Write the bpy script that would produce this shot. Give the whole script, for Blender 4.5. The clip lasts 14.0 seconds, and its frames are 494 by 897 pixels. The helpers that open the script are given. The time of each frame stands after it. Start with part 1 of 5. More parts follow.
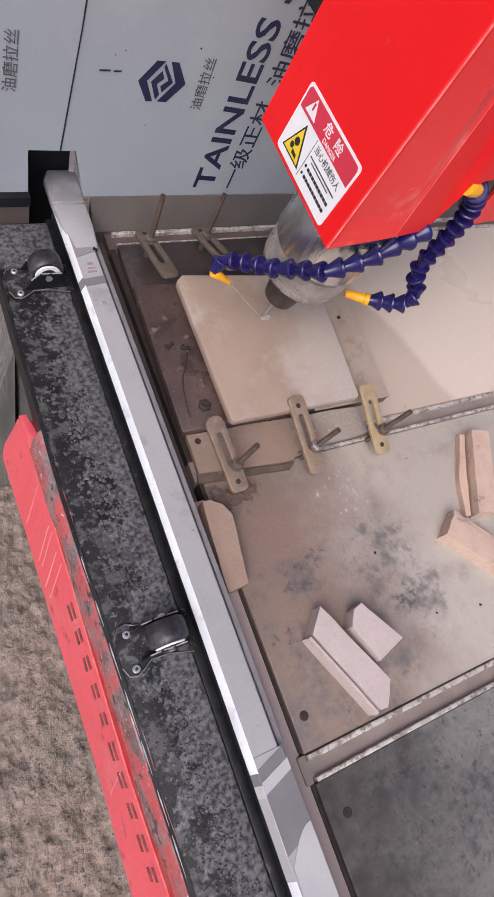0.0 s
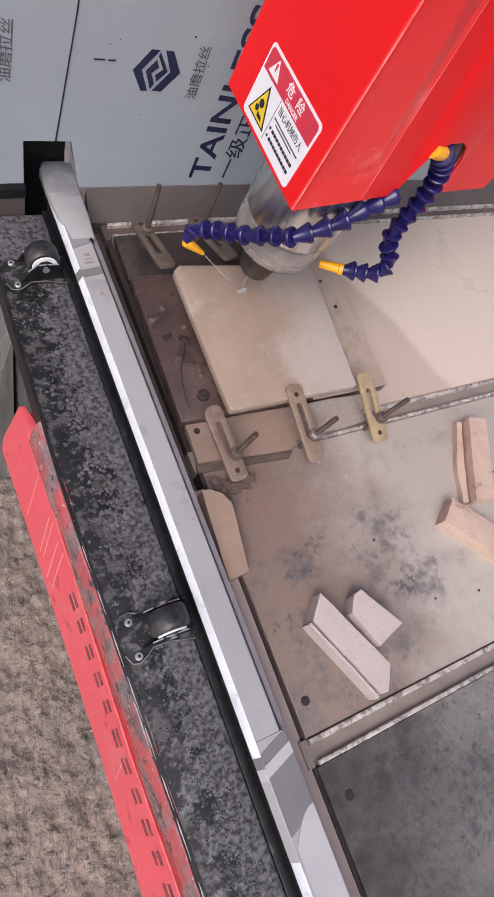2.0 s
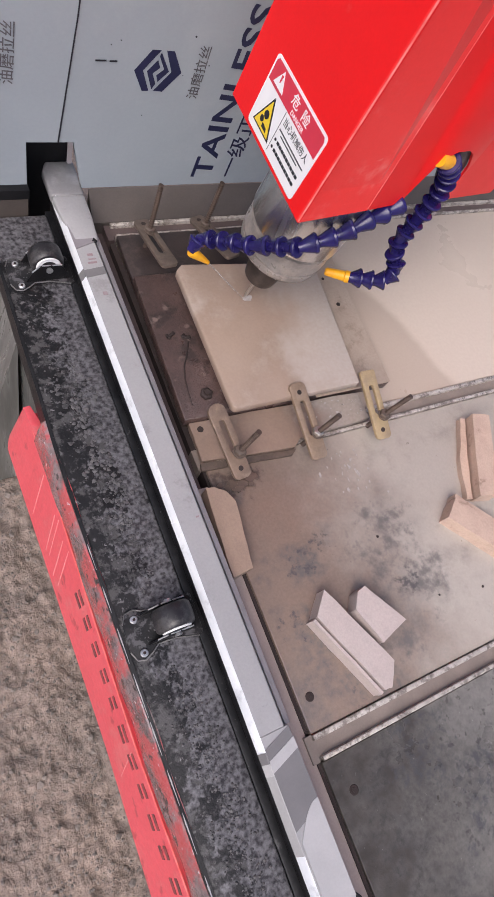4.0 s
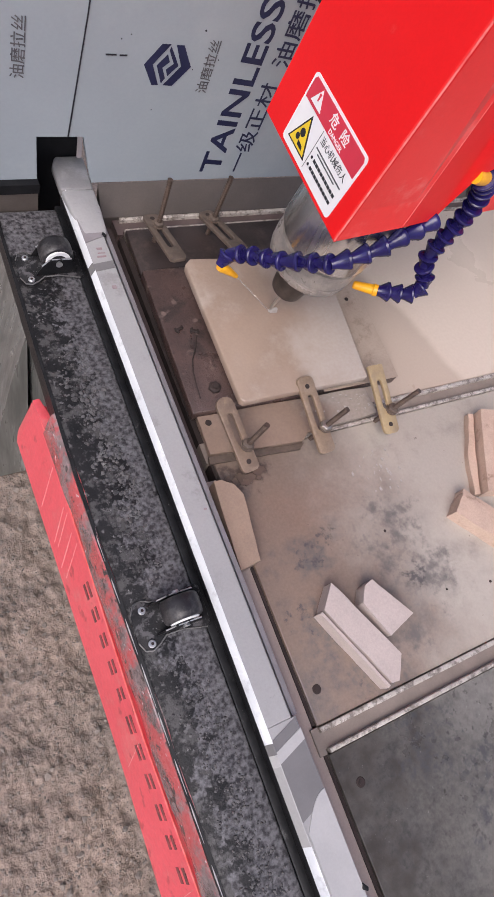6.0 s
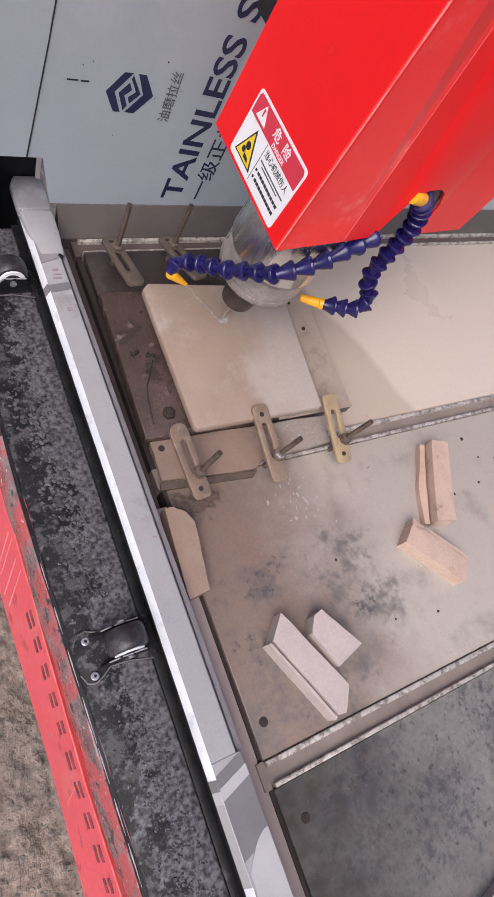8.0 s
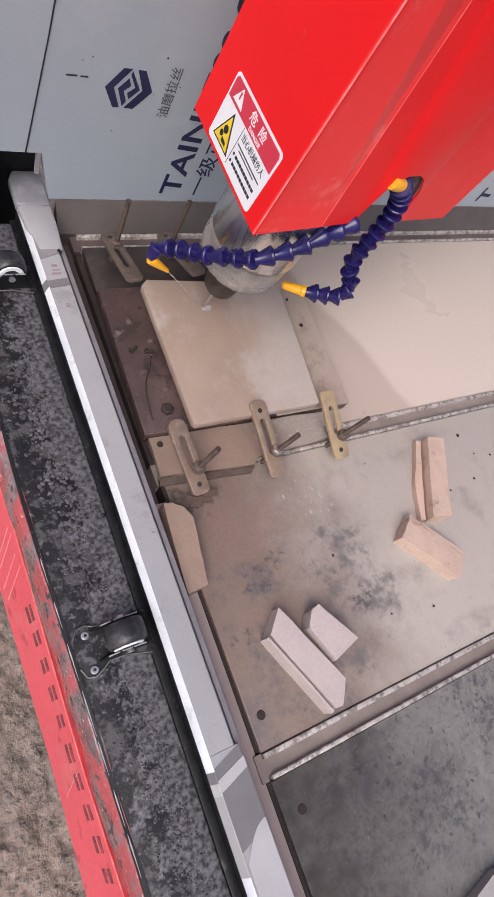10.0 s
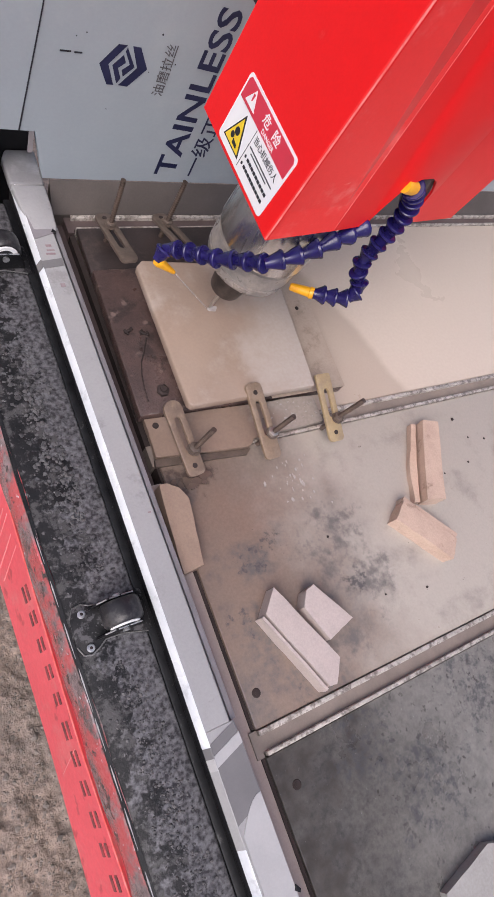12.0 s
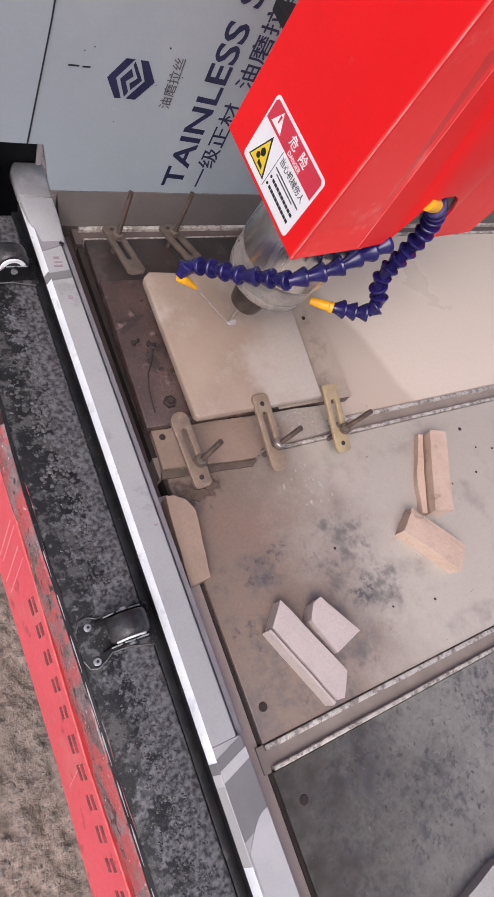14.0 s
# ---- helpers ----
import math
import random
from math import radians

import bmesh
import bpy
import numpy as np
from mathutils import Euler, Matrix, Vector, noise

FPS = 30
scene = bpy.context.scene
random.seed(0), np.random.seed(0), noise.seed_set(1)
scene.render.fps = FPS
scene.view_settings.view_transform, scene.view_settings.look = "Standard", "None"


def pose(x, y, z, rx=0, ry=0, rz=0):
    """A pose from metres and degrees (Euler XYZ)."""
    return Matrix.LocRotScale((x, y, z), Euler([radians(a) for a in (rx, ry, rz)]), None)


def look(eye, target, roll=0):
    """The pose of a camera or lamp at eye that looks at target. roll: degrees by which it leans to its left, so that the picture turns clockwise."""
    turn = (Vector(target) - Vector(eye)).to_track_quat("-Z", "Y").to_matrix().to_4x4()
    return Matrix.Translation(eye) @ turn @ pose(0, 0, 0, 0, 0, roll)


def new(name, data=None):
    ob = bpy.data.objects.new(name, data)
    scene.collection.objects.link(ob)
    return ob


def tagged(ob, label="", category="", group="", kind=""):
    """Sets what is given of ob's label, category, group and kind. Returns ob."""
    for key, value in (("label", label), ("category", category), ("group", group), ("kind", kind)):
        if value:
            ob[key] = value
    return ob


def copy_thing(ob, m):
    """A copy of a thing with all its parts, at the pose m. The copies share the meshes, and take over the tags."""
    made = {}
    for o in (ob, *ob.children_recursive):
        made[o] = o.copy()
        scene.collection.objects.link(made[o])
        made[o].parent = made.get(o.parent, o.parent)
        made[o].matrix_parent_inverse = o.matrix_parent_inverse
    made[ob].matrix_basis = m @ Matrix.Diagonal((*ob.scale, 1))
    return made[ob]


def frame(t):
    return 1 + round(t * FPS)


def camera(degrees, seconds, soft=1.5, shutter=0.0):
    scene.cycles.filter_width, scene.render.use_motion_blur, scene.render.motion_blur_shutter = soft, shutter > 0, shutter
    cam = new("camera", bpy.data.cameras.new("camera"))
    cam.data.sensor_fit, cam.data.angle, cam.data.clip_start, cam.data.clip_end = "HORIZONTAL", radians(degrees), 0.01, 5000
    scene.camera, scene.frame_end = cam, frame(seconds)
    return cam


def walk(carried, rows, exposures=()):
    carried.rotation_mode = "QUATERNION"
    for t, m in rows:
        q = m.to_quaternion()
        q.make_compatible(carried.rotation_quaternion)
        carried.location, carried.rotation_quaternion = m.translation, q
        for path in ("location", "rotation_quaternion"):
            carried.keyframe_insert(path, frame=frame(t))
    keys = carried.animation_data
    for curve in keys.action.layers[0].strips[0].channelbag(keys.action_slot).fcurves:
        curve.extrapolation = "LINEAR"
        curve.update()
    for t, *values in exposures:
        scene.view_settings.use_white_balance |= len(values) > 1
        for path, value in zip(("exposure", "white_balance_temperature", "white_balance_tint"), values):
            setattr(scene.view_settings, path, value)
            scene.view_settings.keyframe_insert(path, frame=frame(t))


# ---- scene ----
cam = camera(45.8, 14.0)
PATH = [
    (0, (-0.284, 0.15, 0.708), (0.581, 0.783, -0.98), 36.1),
    (0.5, (-0.28, 0.144, 0.707), (0.602, 0.768, -0.976), 36.6),
    (1, (-0.282, 0.145, 0.71), (0.571, 0.76, -0.991), 35.8),
    (1.5, (-0.286, 0.145, 0.709), (0.567, 0.759, -0.993), 35.9),
    (2, (-0.289, 0.144, 0.708), (0.58, 0.755, -0.987), 36.4),
    (2.5, (-0.287, 0.143, 0.709), (0.57, 0.761, -0.989), 35.4),
    (5, (-0.289, 0.139, 0.713), (0.556, 0.747, -0.995), 35.5),
    (5.5, (-0.289, 0.132, 0.709), (0.523, 0.743, -1.014), 33.6),
    (6, (-0.293, 0.135, 0.71), (0.539, 0.752, -1.001), 35.0),
    (6.2, (-0.2896, 0.1362, 0.7114), (0.5678, 0.7584, -0.984), 35.88),
    (6.3, (-0.2835, 0.1384, 0.7139), (0.6196, 0.7699, -0.9534), 37.46),
    (6.4, (-0.2784, 0.1402, 0.716), (0.6628, 0.7795, -0.9279), 38.78),
    (6.5, (-0.276, 0.141, 0.717), (0.683, 0.784, -0.916), 39.4),
    (7, (-0.276, 0.138, 0.713), (0.673, 0.774, -0.928), 38.4),
    (9.5, (-0.284, 0.143, 0.722), (0.689, 0.759, -0.913), 40.2),
    (10, (-0.284, 0.141, 0.72), (0.683, 0.75, -0.921), 40.1),
    (10.5, (-0.283, 0.134, 0.72), (0.674, 0.738, -0.93), 39.8),
    (11, (-0.285, 0.134, 0.719), (0.668, 0.728, -0.936), 39.9),
    (11.5, (-0.288, 0.135, 0.719), (0.702, 0.701, -0.924), 42.0),
    (12, (-0.288, 0.131, 0.716), (0.688, 0.702, -0.933), 41.7),
    (12.5, (-0.285, 0.128, 0.721), (0.702, 0.689, -0.925), 41.9),
    (13, (-0.286, 0.13, 0.721), (0.682, 0.695, -0.935), 41.2),
    (13.5, (-0.288, 0.139, 0.719), (0.675, 0.725, -0.933), 40.8),
    (14, (-0.286, 0.141, 0.719), (0.675, 0.732, -0.933), 40.7),
]
walk(cam, [(t, look(eye, target, roll)) for t, eye, target, roll in PATH], [(0, 0.26, 6120, 15), (14, 0.26, 6120, 15)])

# ---- world, sun, exposure ----
world = bpy.data.worlds.new("daylight")
scene.world = world
world.use_nodes = True
wn = world.node_tree.nodes
sky = wn.new("ShaderNodeTexSky")
sky.sky_type, sky.sun_disc = "NISHITA", False
sky.air_density, sky.dust_density, sky.ozone_density = 0.8, 4.0, 0.6
sky.sun_elevation, sky.sun_rotation = radians(50), radians(226)
world.node_tree.links.new(sky.outputs[0], wn["Background"].inputs[0])
wn["Background"].inputs[1].default_value = 0.13
lamp = bpy.data.lights.new("sun", "SUN")
lamp.energy, lamp.angle, lamp.color = 2.1, radians(50), (1.0, 0.94, 0.88)
sun = new("sun", lamp)
sun.matrix_world = look((-0.98, -0.90, 1.5), (0, 0, 0))


# ---- materials ----
def mat(name, base, other=None, scale=12, rough=0.5, metal=0.0, grain=0.0, grain_scale=400, stain=None, stain_scale=5, stain_at=0.55,
        stain_soft=0.12, bump=0.15, coat=0.0, stretch=(1, 1, 1), rough_var=0.15, spec=0.5, per_object=0.0, along=None, speck=None, speck2=None, depth=0.001):
    m = bpy.data.materials.new(name)
    m.use_nodes = True
    n, link = m.node_tree.nodes, m.node_tree.links.new
    b = n["Principled BSDF"]
    geo = n.new("ShaderNodeTexCoord")
    mp = n.new("ShaderNodeMapping")
    mp.inputs["Scale"].default_value = stretch
    link(geo.outputs["Object"], mp.inputs[0])

    def tex(sc, detail=6, r=0.6):
        t = n.new("ShaderNodeTexNoise")
        t.inputs["Scale"].default_value, t.inputs["Detail"].default_value, t.inputs["Roughness"].default_value = sc, detail, r
        link(mp.outputs[0], t.inputs["Vector"])
        return t.outputs["Fac"]

    def ramp(src, a, z):
        r = n.new("ShaderNodeMapRange")
        r.inputs[1].default_value, r.inputs[2].default_value = a, z
        r.interpolation_type = "SMOOTHSTEP"
        link(src, r.inputs[0])
        return r.outputs[0]

    def mix(fac, a, c, kind="MIX"):
        x = n.new("ShaderNodeMix")
        x.data_type, x.blend_type = "RGBA", kind
        if isinstance(fac, float):
            x.inputs[0].default_value = fac
        else:
            link(fac, x.inputs[0])
        for slot, v in ((6, a), (7, c)):
            if isinstance(v, tuple):
                x.inputs[slot].default_value = (*v, 1)
            else:
                link(v, x.inputs[slot])
        return x.outputs[2]
    large = tex(scale)
    col = mix(ramp(large, 0.32, 0.68), base, other or tuple(c * 0.82 for c in base))
    if stain:
        col = mix(ramp(tex(stain_scale, 9, 0.68), stain_at - stain_soft, stain_at + stain_soft), col, stain)
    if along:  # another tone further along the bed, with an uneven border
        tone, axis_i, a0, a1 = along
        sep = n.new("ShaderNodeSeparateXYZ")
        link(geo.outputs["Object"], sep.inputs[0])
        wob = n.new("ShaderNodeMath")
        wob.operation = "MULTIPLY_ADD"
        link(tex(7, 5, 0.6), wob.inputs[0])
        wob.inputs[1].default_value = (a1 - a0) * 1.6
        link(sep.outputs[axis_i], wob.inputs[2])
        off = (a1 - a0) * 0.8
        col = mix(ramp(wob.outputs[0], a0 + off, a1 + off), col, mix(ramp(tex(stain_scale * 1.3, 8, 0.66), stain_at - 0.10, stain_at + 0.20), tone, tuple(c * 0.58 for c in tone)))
    fine = tex(grain_scale, 4, 0.7)
    for sp in (speck, speck2):
        if sp:
            col = mix(ramp(tex(sp[1], 3, 0.5), sp[2], sp[2] + 0.11), col, sp[0])
    if grain:
        g = ramp(fine, 0.25, 0.75)
        col = mix(grain, col, mix(g, tuple(c * 0.45 for c in base), tuple(min(1, c * 1.5) for c in base)))
    if per_object:
        info = n.new("ShaderNodeObjectInfo")
        col = mix(per_object, col, mix(info.outputs["Random"], tuple(c * 0.6 for c in base), tuple(min(1, c * 1.25) for c in base)))
    link(col, b.inputs["Base Color"])
    rr = n.new("ShaderNodeMapRange")
    rr.inputs[3].default_value, rr.inputs[4].default_value = max(0.02, rough - rough_var), min(1, rough + rough_var)
    link(large, rr.inputs[0])
    link(rr.outputs[0], b.inputs["Roughness"])
    b.inputs["Metallic"].default_value = metal
    b.inputs["Specular IOR Level"].default_value = spec
    b.inputs["Coat Weight"].default_value, b.inputs["Coat Roughness"].default_value = coat, 0.12
    if bump:
        bp = n.new("ShaderNodeBump")
        bp.inputs["Strength"].default_value, bp.inputs["Distance"].default_value = bump, depth
        link(fine, bp.inputs["Height"])
        link(bp.outputs[0], b.inputs["Normal"])
    return m


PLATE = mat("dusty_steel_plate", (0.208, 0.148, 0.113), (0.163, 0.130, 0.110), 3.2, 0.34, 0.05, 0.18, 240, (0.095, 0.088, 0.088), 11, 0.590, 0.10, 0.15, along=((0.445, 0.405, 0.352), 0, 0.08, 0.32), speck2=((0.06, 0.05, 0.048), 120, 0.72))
# The pale speck2 dots paint white glints on the wet plate.
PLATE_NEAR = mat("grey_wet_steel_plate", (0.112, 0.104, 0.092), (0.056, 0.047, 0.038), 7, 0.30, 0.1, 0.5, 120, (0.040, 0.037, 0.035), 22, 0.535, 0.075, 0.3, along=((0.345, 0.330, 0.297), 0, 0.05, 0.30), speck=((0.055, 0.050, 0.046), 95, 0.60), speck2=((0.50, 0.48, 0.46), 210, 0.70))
PLATE_MUD = mat("mud_covered_plate", (0.408, 0.332, 0.268), (0.380, 0.308, 0.248), 4, 0.32, 0.0, 0.05, 250, bump=0.05)
RAIL = mat("aluminium_slot_edge", (0.56, 0.515, 0.465), (0.33, 0.285, 0.245), 50, 0.42, 0.3, 0.3, 260, (0.085, 0.06, 0.045), 85, 0.525, 0.06, 0.4)
GROOVE = mat("slot_mud", (0.245, 0.200, 0.168), (0.190, 0.155, 0.130), 20, 0.5, 0, 0.1)
CHANNEL = mat("muddy_channel", (0.390, 0.312, 0.276), (0.325, 0.258, 0.228), 8, 0.5, 0, 0.12)
# Darker copy of the channel mud, with the shade beside the board painted in.
CHANNEL_SHADE = mat("shaded_channel", (0.108, 0.078, 0.073), (0.072, 0.051, 0.048), 12, 0.42, 0, 0.12)
RUST = mat("dark_rusty_gap", (0.034, 0.021, 0.018), (0.020, 0.013, 0.011), 20, 0.8)
FILM = mat("beam_protective_film", (0.352, 0.344, 0.340), (0.312, 0.306, 0.304), 6, 0.36, 0.0, 0.08, 300, (0.262, 0.252, 0.248), 24, 0.63, 0.06, 0.06, speck2=((0.19, 0.18, 0.18), 70, 0.70))
FILM_OLD = mat("dull_old_film", (0.225, 0.220, 0.218), (0.175, 0.171, 0.170), 18, 0.4, 0, 0.1, 300, (0.29, 0.285, 0.28), 14, 0.6, 0.1, 0.2)
# Near-white colour carries the sky glare on the beam's bevel.
FILM_GLARE = mat("beam_bare_edge_glare", (0.78, 0.79, 0.80), (0.64, 0.66, 0.69), 14, 0.3, 0.0, 0.06, 300, (0.50, 0.51, 0.53), 34, 0.60, 0.08, 0.06)
RED_PRINT = mat("faded_red_print", (0.26, 0.17, 0.18), (0.30, 0.24, 0.25), 90, 0.5, bump=0)
PRINT_RED = mat("print_on_red_film", (0.085, 0.040, 0.038), (0.30, 0.065, 0.065), 110, 0.45, bump=0)
FILM_DARK = mat("grey_tape", (0.184, 0.176, 0.175), (0.156, 0.150, 0.150), 20, 0.4, 0, 0.05, bump=0.05)
FILM_WHITE = mat("white_film", (0.440, 0.430, 0.424), (0.388, 0.380, 0.376), 20, 0.35, 0, 0.05, bump=0.05)
FILM_LIP = mat("beam_lip", (0.262, 0.240, 0.251), (0.217, 0.199, 0.203), 20, 0.45)
# Its pale specks are dust grains and painted white glints.
DECK = mat("black_dusty_steel", (0.009, 0.009, 0.010), (0.018, 0.017, 0.018), 60, 0.45, 0.0, 0.2, 300, (0.085, 0.081, 0.080), 46, 0.54, 0.05, 0.6, spec=0.25, speck=((0.15, 0.145, 0.145), 120, 0.60), speck2=((0.26, 0.25, 0.25), 230, 0.66))


def dust_or_sheen(m, slope, at, width, dust, dust_dark, clumps=((9, 0.07), (42, 0.085), (170, 0.075)), far_from=9.0):
    """Dust on the deck, or sheen painted on the slab, on one side of a line, breaking up into clumps at its border."""
    n, link = m.node_tree.nodes, m.node_tree.links.new
    b = n["Principled BSDF"]
    under = b.inputs["Base Color"].links[0].from_socket
    co = n.new("ShaderNodeTexCoord")
    dot = n.new("ShaderNodeVectorMath")
    dot.operation = "DOT_PRODUCT"
    link(co.outputs["Object"], dot.inputs[0])
    dot.inputs[1].default_value = (1, slope, 0)
    total = dot.outputs["Value"]
    for sc, amount in clumps:
        t = n.new("ShaderNodeTexNoise")
        t.inputs["Scale"].default_value, t.inputs["Detail"].default_value = sc, 4
        link(co.outputs["Object"], t.inputs["Vector"])
        add = n.new("ShaderNodeMath")
        add.operation = "MULTIPLY_ADD"
        link(t.outputs["Fac"], add.inputs[0])
        add.inputs[1].default_value = amount
        link(total, add.inputs[2])
        total = add.outputs[0]
    sep = n.new("ShaderNodeSeparateXYZ")
    link(co.outputs["Object"], sep.inputs[0])
    beyond = n.new("ShaderNodeMapRange")
    beyond.inputs[1].default_value, beyond.inputs[2].default_value, beyond.inputs[4].default_value = far_from, far_from + 0.08, 0.14
    link(sep.outputs[1], beyond.inputs[0])
    more = n.new("ShaderNodeMath")
    link(total, more.inputs[0])
    link(beyond.outputs[0], more.inputs[1])
    total = more.outputs[0]
    half = sum(amount for sc, amount in clumps) / 2
    fac = n.new("ShaderNodeMapRange")
    fac.inputs[1].default_value, fac.inputs[2].default_value = at + half - width, at + half + width
    fac.interpolation_type = "SMOOTHSTEP"
    link(total, fac.inputs[0])
    grain = n.new("ShaderNodeTexNoise")
    grain.inputs["Scale"].default_value, grain.inputs["Detail"].default_value = 190, 6
    link(co.outputs["Object"], grain.inputs["Vector"])
    gr = n.new("ShaderNodeMapRange")
    gr.inputs[1].default_value, gr.inputs[2].default_value = 0.36, 0.64
    link(grain.outputs["Fac"], gr.inputs[0])
    tone, over = n.new("ShaderNodeMix"), n.new("ShaderNodeMix")
    tone.data_type = over.data_type = "RGBA"
    link(gr.outputs[0], tone.inputs[0])
    tone.inputs[6].default_value, tone.inputs[7].default_value = (*dust_dark, 1), (*dust, 1)
    link(fac.outputs[0], over.inputs[0])
    link(under, over.inputs[6])
    link(tone.outputs[2], over.inputs[7])
    link(over.outputs[2], b.inputs["Base Color"])


dust_or_sheen(DECK, 0.0, -0.139, 0.011, (0.158, 0.154, 0.160), (0.034, 0.032, 0.035), ((8, 0.06), (34, 0.11), (105, 0.105), (240, 0.05)), 0.74)
dust_or_sheen(PLATE_MUD, 0.36, 0.640, 0.012, (0.52, 0.44, 0.365), (0.50, 0.42, 0.347), ((6, 0.05), (30, 0.012)))


def stained(m, spots, tone, scales=((26, 0.55), (85, 0.45)), cut=0.50, soft=0.10):
    """Grime in a few places (x, y, radius), broken up by noise at two sizes."""
    n, link = m.node_tree.nodes, m.node_tree.links.new
    b = n["Principled BSDF"]
    under = b.inputs["Base Color"].links[0].from_socket
    co = n.new("ShaderNodeTexCoord")
    near = None
    for x, y, r in spots:
        d = n.new("ShaderNodeVectorMath")
        d.operation = "DISTANCE"
        link(co.outputs["Object"], d.inputs[0])
        d.inputs[1].default_value = (x, y, 0.52)
        fall = n.new("ShaderNodeMapRange")
        fall.interpolation_type = "SMOOTHSTEP"
        fall.inputs[1].default_value, fall.inputs[2].default_value = 0, r
        fall.inputs[3].default_value, fall.inputs[4].default_value = 0.09, -0.20
        link(d.outputs["Value"], fall.inputs[0])
        if near is None:
            near = fall.outputs[0]
        else:
            top = n.new("ShaderNodeMath")
            top.operation = "MAXIMUM"
            link(near, top.inputs[0])
            link(fall.outputs[0], top.inputs[1])
            near = top.outputs[0]
    for sc, amount in scales:
        t = n.new("ShaderNodeTexNoise")
        t.inputs["Scale"].default_value, t.inputs["Detail"].default_value, t.inputs["Roughness"].default_value = sc, 6, 0.62
        link(co.outputs["Object"], t.inputs["Vector"])
        add = n.new("ShaderNodeMath")
        add.operation = "MULTIPLY_ADD"
        link(t.outputs["Fac"], add.inputs[0])
        add.inputs[1].default_value = amount
        link(near, add.inputs[2])
        near = add.outputs[0]
    fac = n.new("ShaderNodeMapRange")
    fac.interpolation_type = "SMOOTHSTEP"
    fac.inputs[1].default_value, fac.inputs[2].default_value, fac.inputs[4].default_value = cut, cut + 2.2 * soft, 0.80
    link(near, fac.inputs[0])
    over = n.new("ShaderNodeMix")
    over.data_type = "RGBA"
    link(fac.outputs[0], over.inputs[0])
    link(under, over.inputs[6])
    over.inputs[7].default_value = (*tone, 1)
    link(over.outputs[2], b.inputs["Base Color"])


stained(PLATE, ((0.075, 0.222, 0.095), (0.200, 0.193, 0.13), (0.240, 0.140, 0.11), (0.058, 0.118, 0.11), (0.110, 0.062, 0.12), (0.160, 0.085, 0.10), (0.234, 0.240, 0.10)), (0.105, 0.097, 0.094), cut=0.48, soft=0.095)
stained(PLATE, ((0.075, 0.222, 0.07), (0.112, 0.238, 0.06), (0.22, 0.15, 0.08), (0.100, 0.052, 0.09), (0.03, 0.15, 0.06)), (0.060, 0.056, 0.058), ((60, 0.5), (150, 0.5)), cut=0.545, soft=0.06)
stained(PLATE, ((0.045, 0.365, 0.09), (0.015, 0.36, 0.07)), (0.060, 0.040, 0.033), cut=0.54, soft=0.06)
stained(PLATE_NEAR, ((0.02, -0.03, 0.20), (0.0, -0.14, 0.20), (0.12, -0.03, 0.12)), (0.042, 0.033, 0.026), ((18, 0.5), (60, 0.5)), cut=0.50, soft=0.08)
stained(PLATE_NEAR, ((0.13, -0.05, 0.16), (0.20, -0.12, 0.2), (0.34, -0.05, 0.2)), (0.070, 0.070, 0.074), ((38, 0.5), (130, 0.5)), cut=0.535, soft=0.07)
DECK_EDGE = mat("black_steel_edge", (0.005, 0.005, 0.006), (0.014, 0.014, 0.015), 50, 0.45, 0, 0.15, 300, (0.08, 0.076, 0.076), 60, 0.66, 0.06, 0.3, spec=0.3, speck2=((0.26, 0.25, 0.25), 240, 0.72))
RED_FILM = mat("red_film_box_tube", (0.68, 0.065, 0.075), (0.60, 0.055, 0.065), 8, 0.3, 0, 0.08, 200, (0.50, 0.16, 0.15), 22, 0.60, 0.1, 0.1, coat=0.3)
# Paler copy of the red film, with the light on the outer face painted in.
RED_LIT = mat("red_film_lit_face", (0.74, 0.100, 0.122), (0.66, 0.078, 0.096), 8, 0.32, 0, 0.14, 150, (0.66, 0.20, 0.19), 16, 0.60, 0.1, 0.25, coat=0.25, speck=((0.40, 0.045, 0.05), 45, 0.62))
# The pale speck2 spots paint white glints on the crumpled wrap.
HAZE_FILM = mat("grey_plastic_wrap", (0.270, 0.205, 0.205), (0.075, 0.062, 0.062), 30, 0.22, 0, 0.2, 180, (0.50, 0.060, 0.065), 20, 0.50, 0.08, 0.5, coat=0.5, speck=((0.020, 0.017, 0.018), 70, 0.58), speck2=((0.62, 0.58, 0.58), 120, 0.65), depth=0.003)
SIDE = mat("plastic_wrapped_side", (0.175, 0.176, 0.163), (0.085, 0.087, 0.080), 60, 0.30, 0, 0.1, 200, (0.30, 0.30, 0.285), 46, 0.60, 0.08, 0.3, stretch=(1, 1, 0.08), coat=0.25)
GROUND = mat("dirt_and_concrete", (0.272, 0.208, 0.168), (0.128, 0.117, 0.107), 4.5, 0.9, 0, 0.6, 70, (0.075, 0.064, 0.056), 17, 0.58, 0.09, 1.0, depth=0.008, speck=((0.36, 0.315, 0.28), 75, 0.63), speck2=((0.05, 0.044, 0.04), 55, 0.66))
CRUMB = mat("grey_dust_crumb", (0.105, 0.100, 0.099), (0.026, 0.025, 0.026), 45, 0.6, 0, 0.2, 300)
GRIT = mat("grit_stone", (0.235, 0.198, 0.170), (0.080, 0.071, 0.064), 30, 0.9, 0, 0.3, 200)
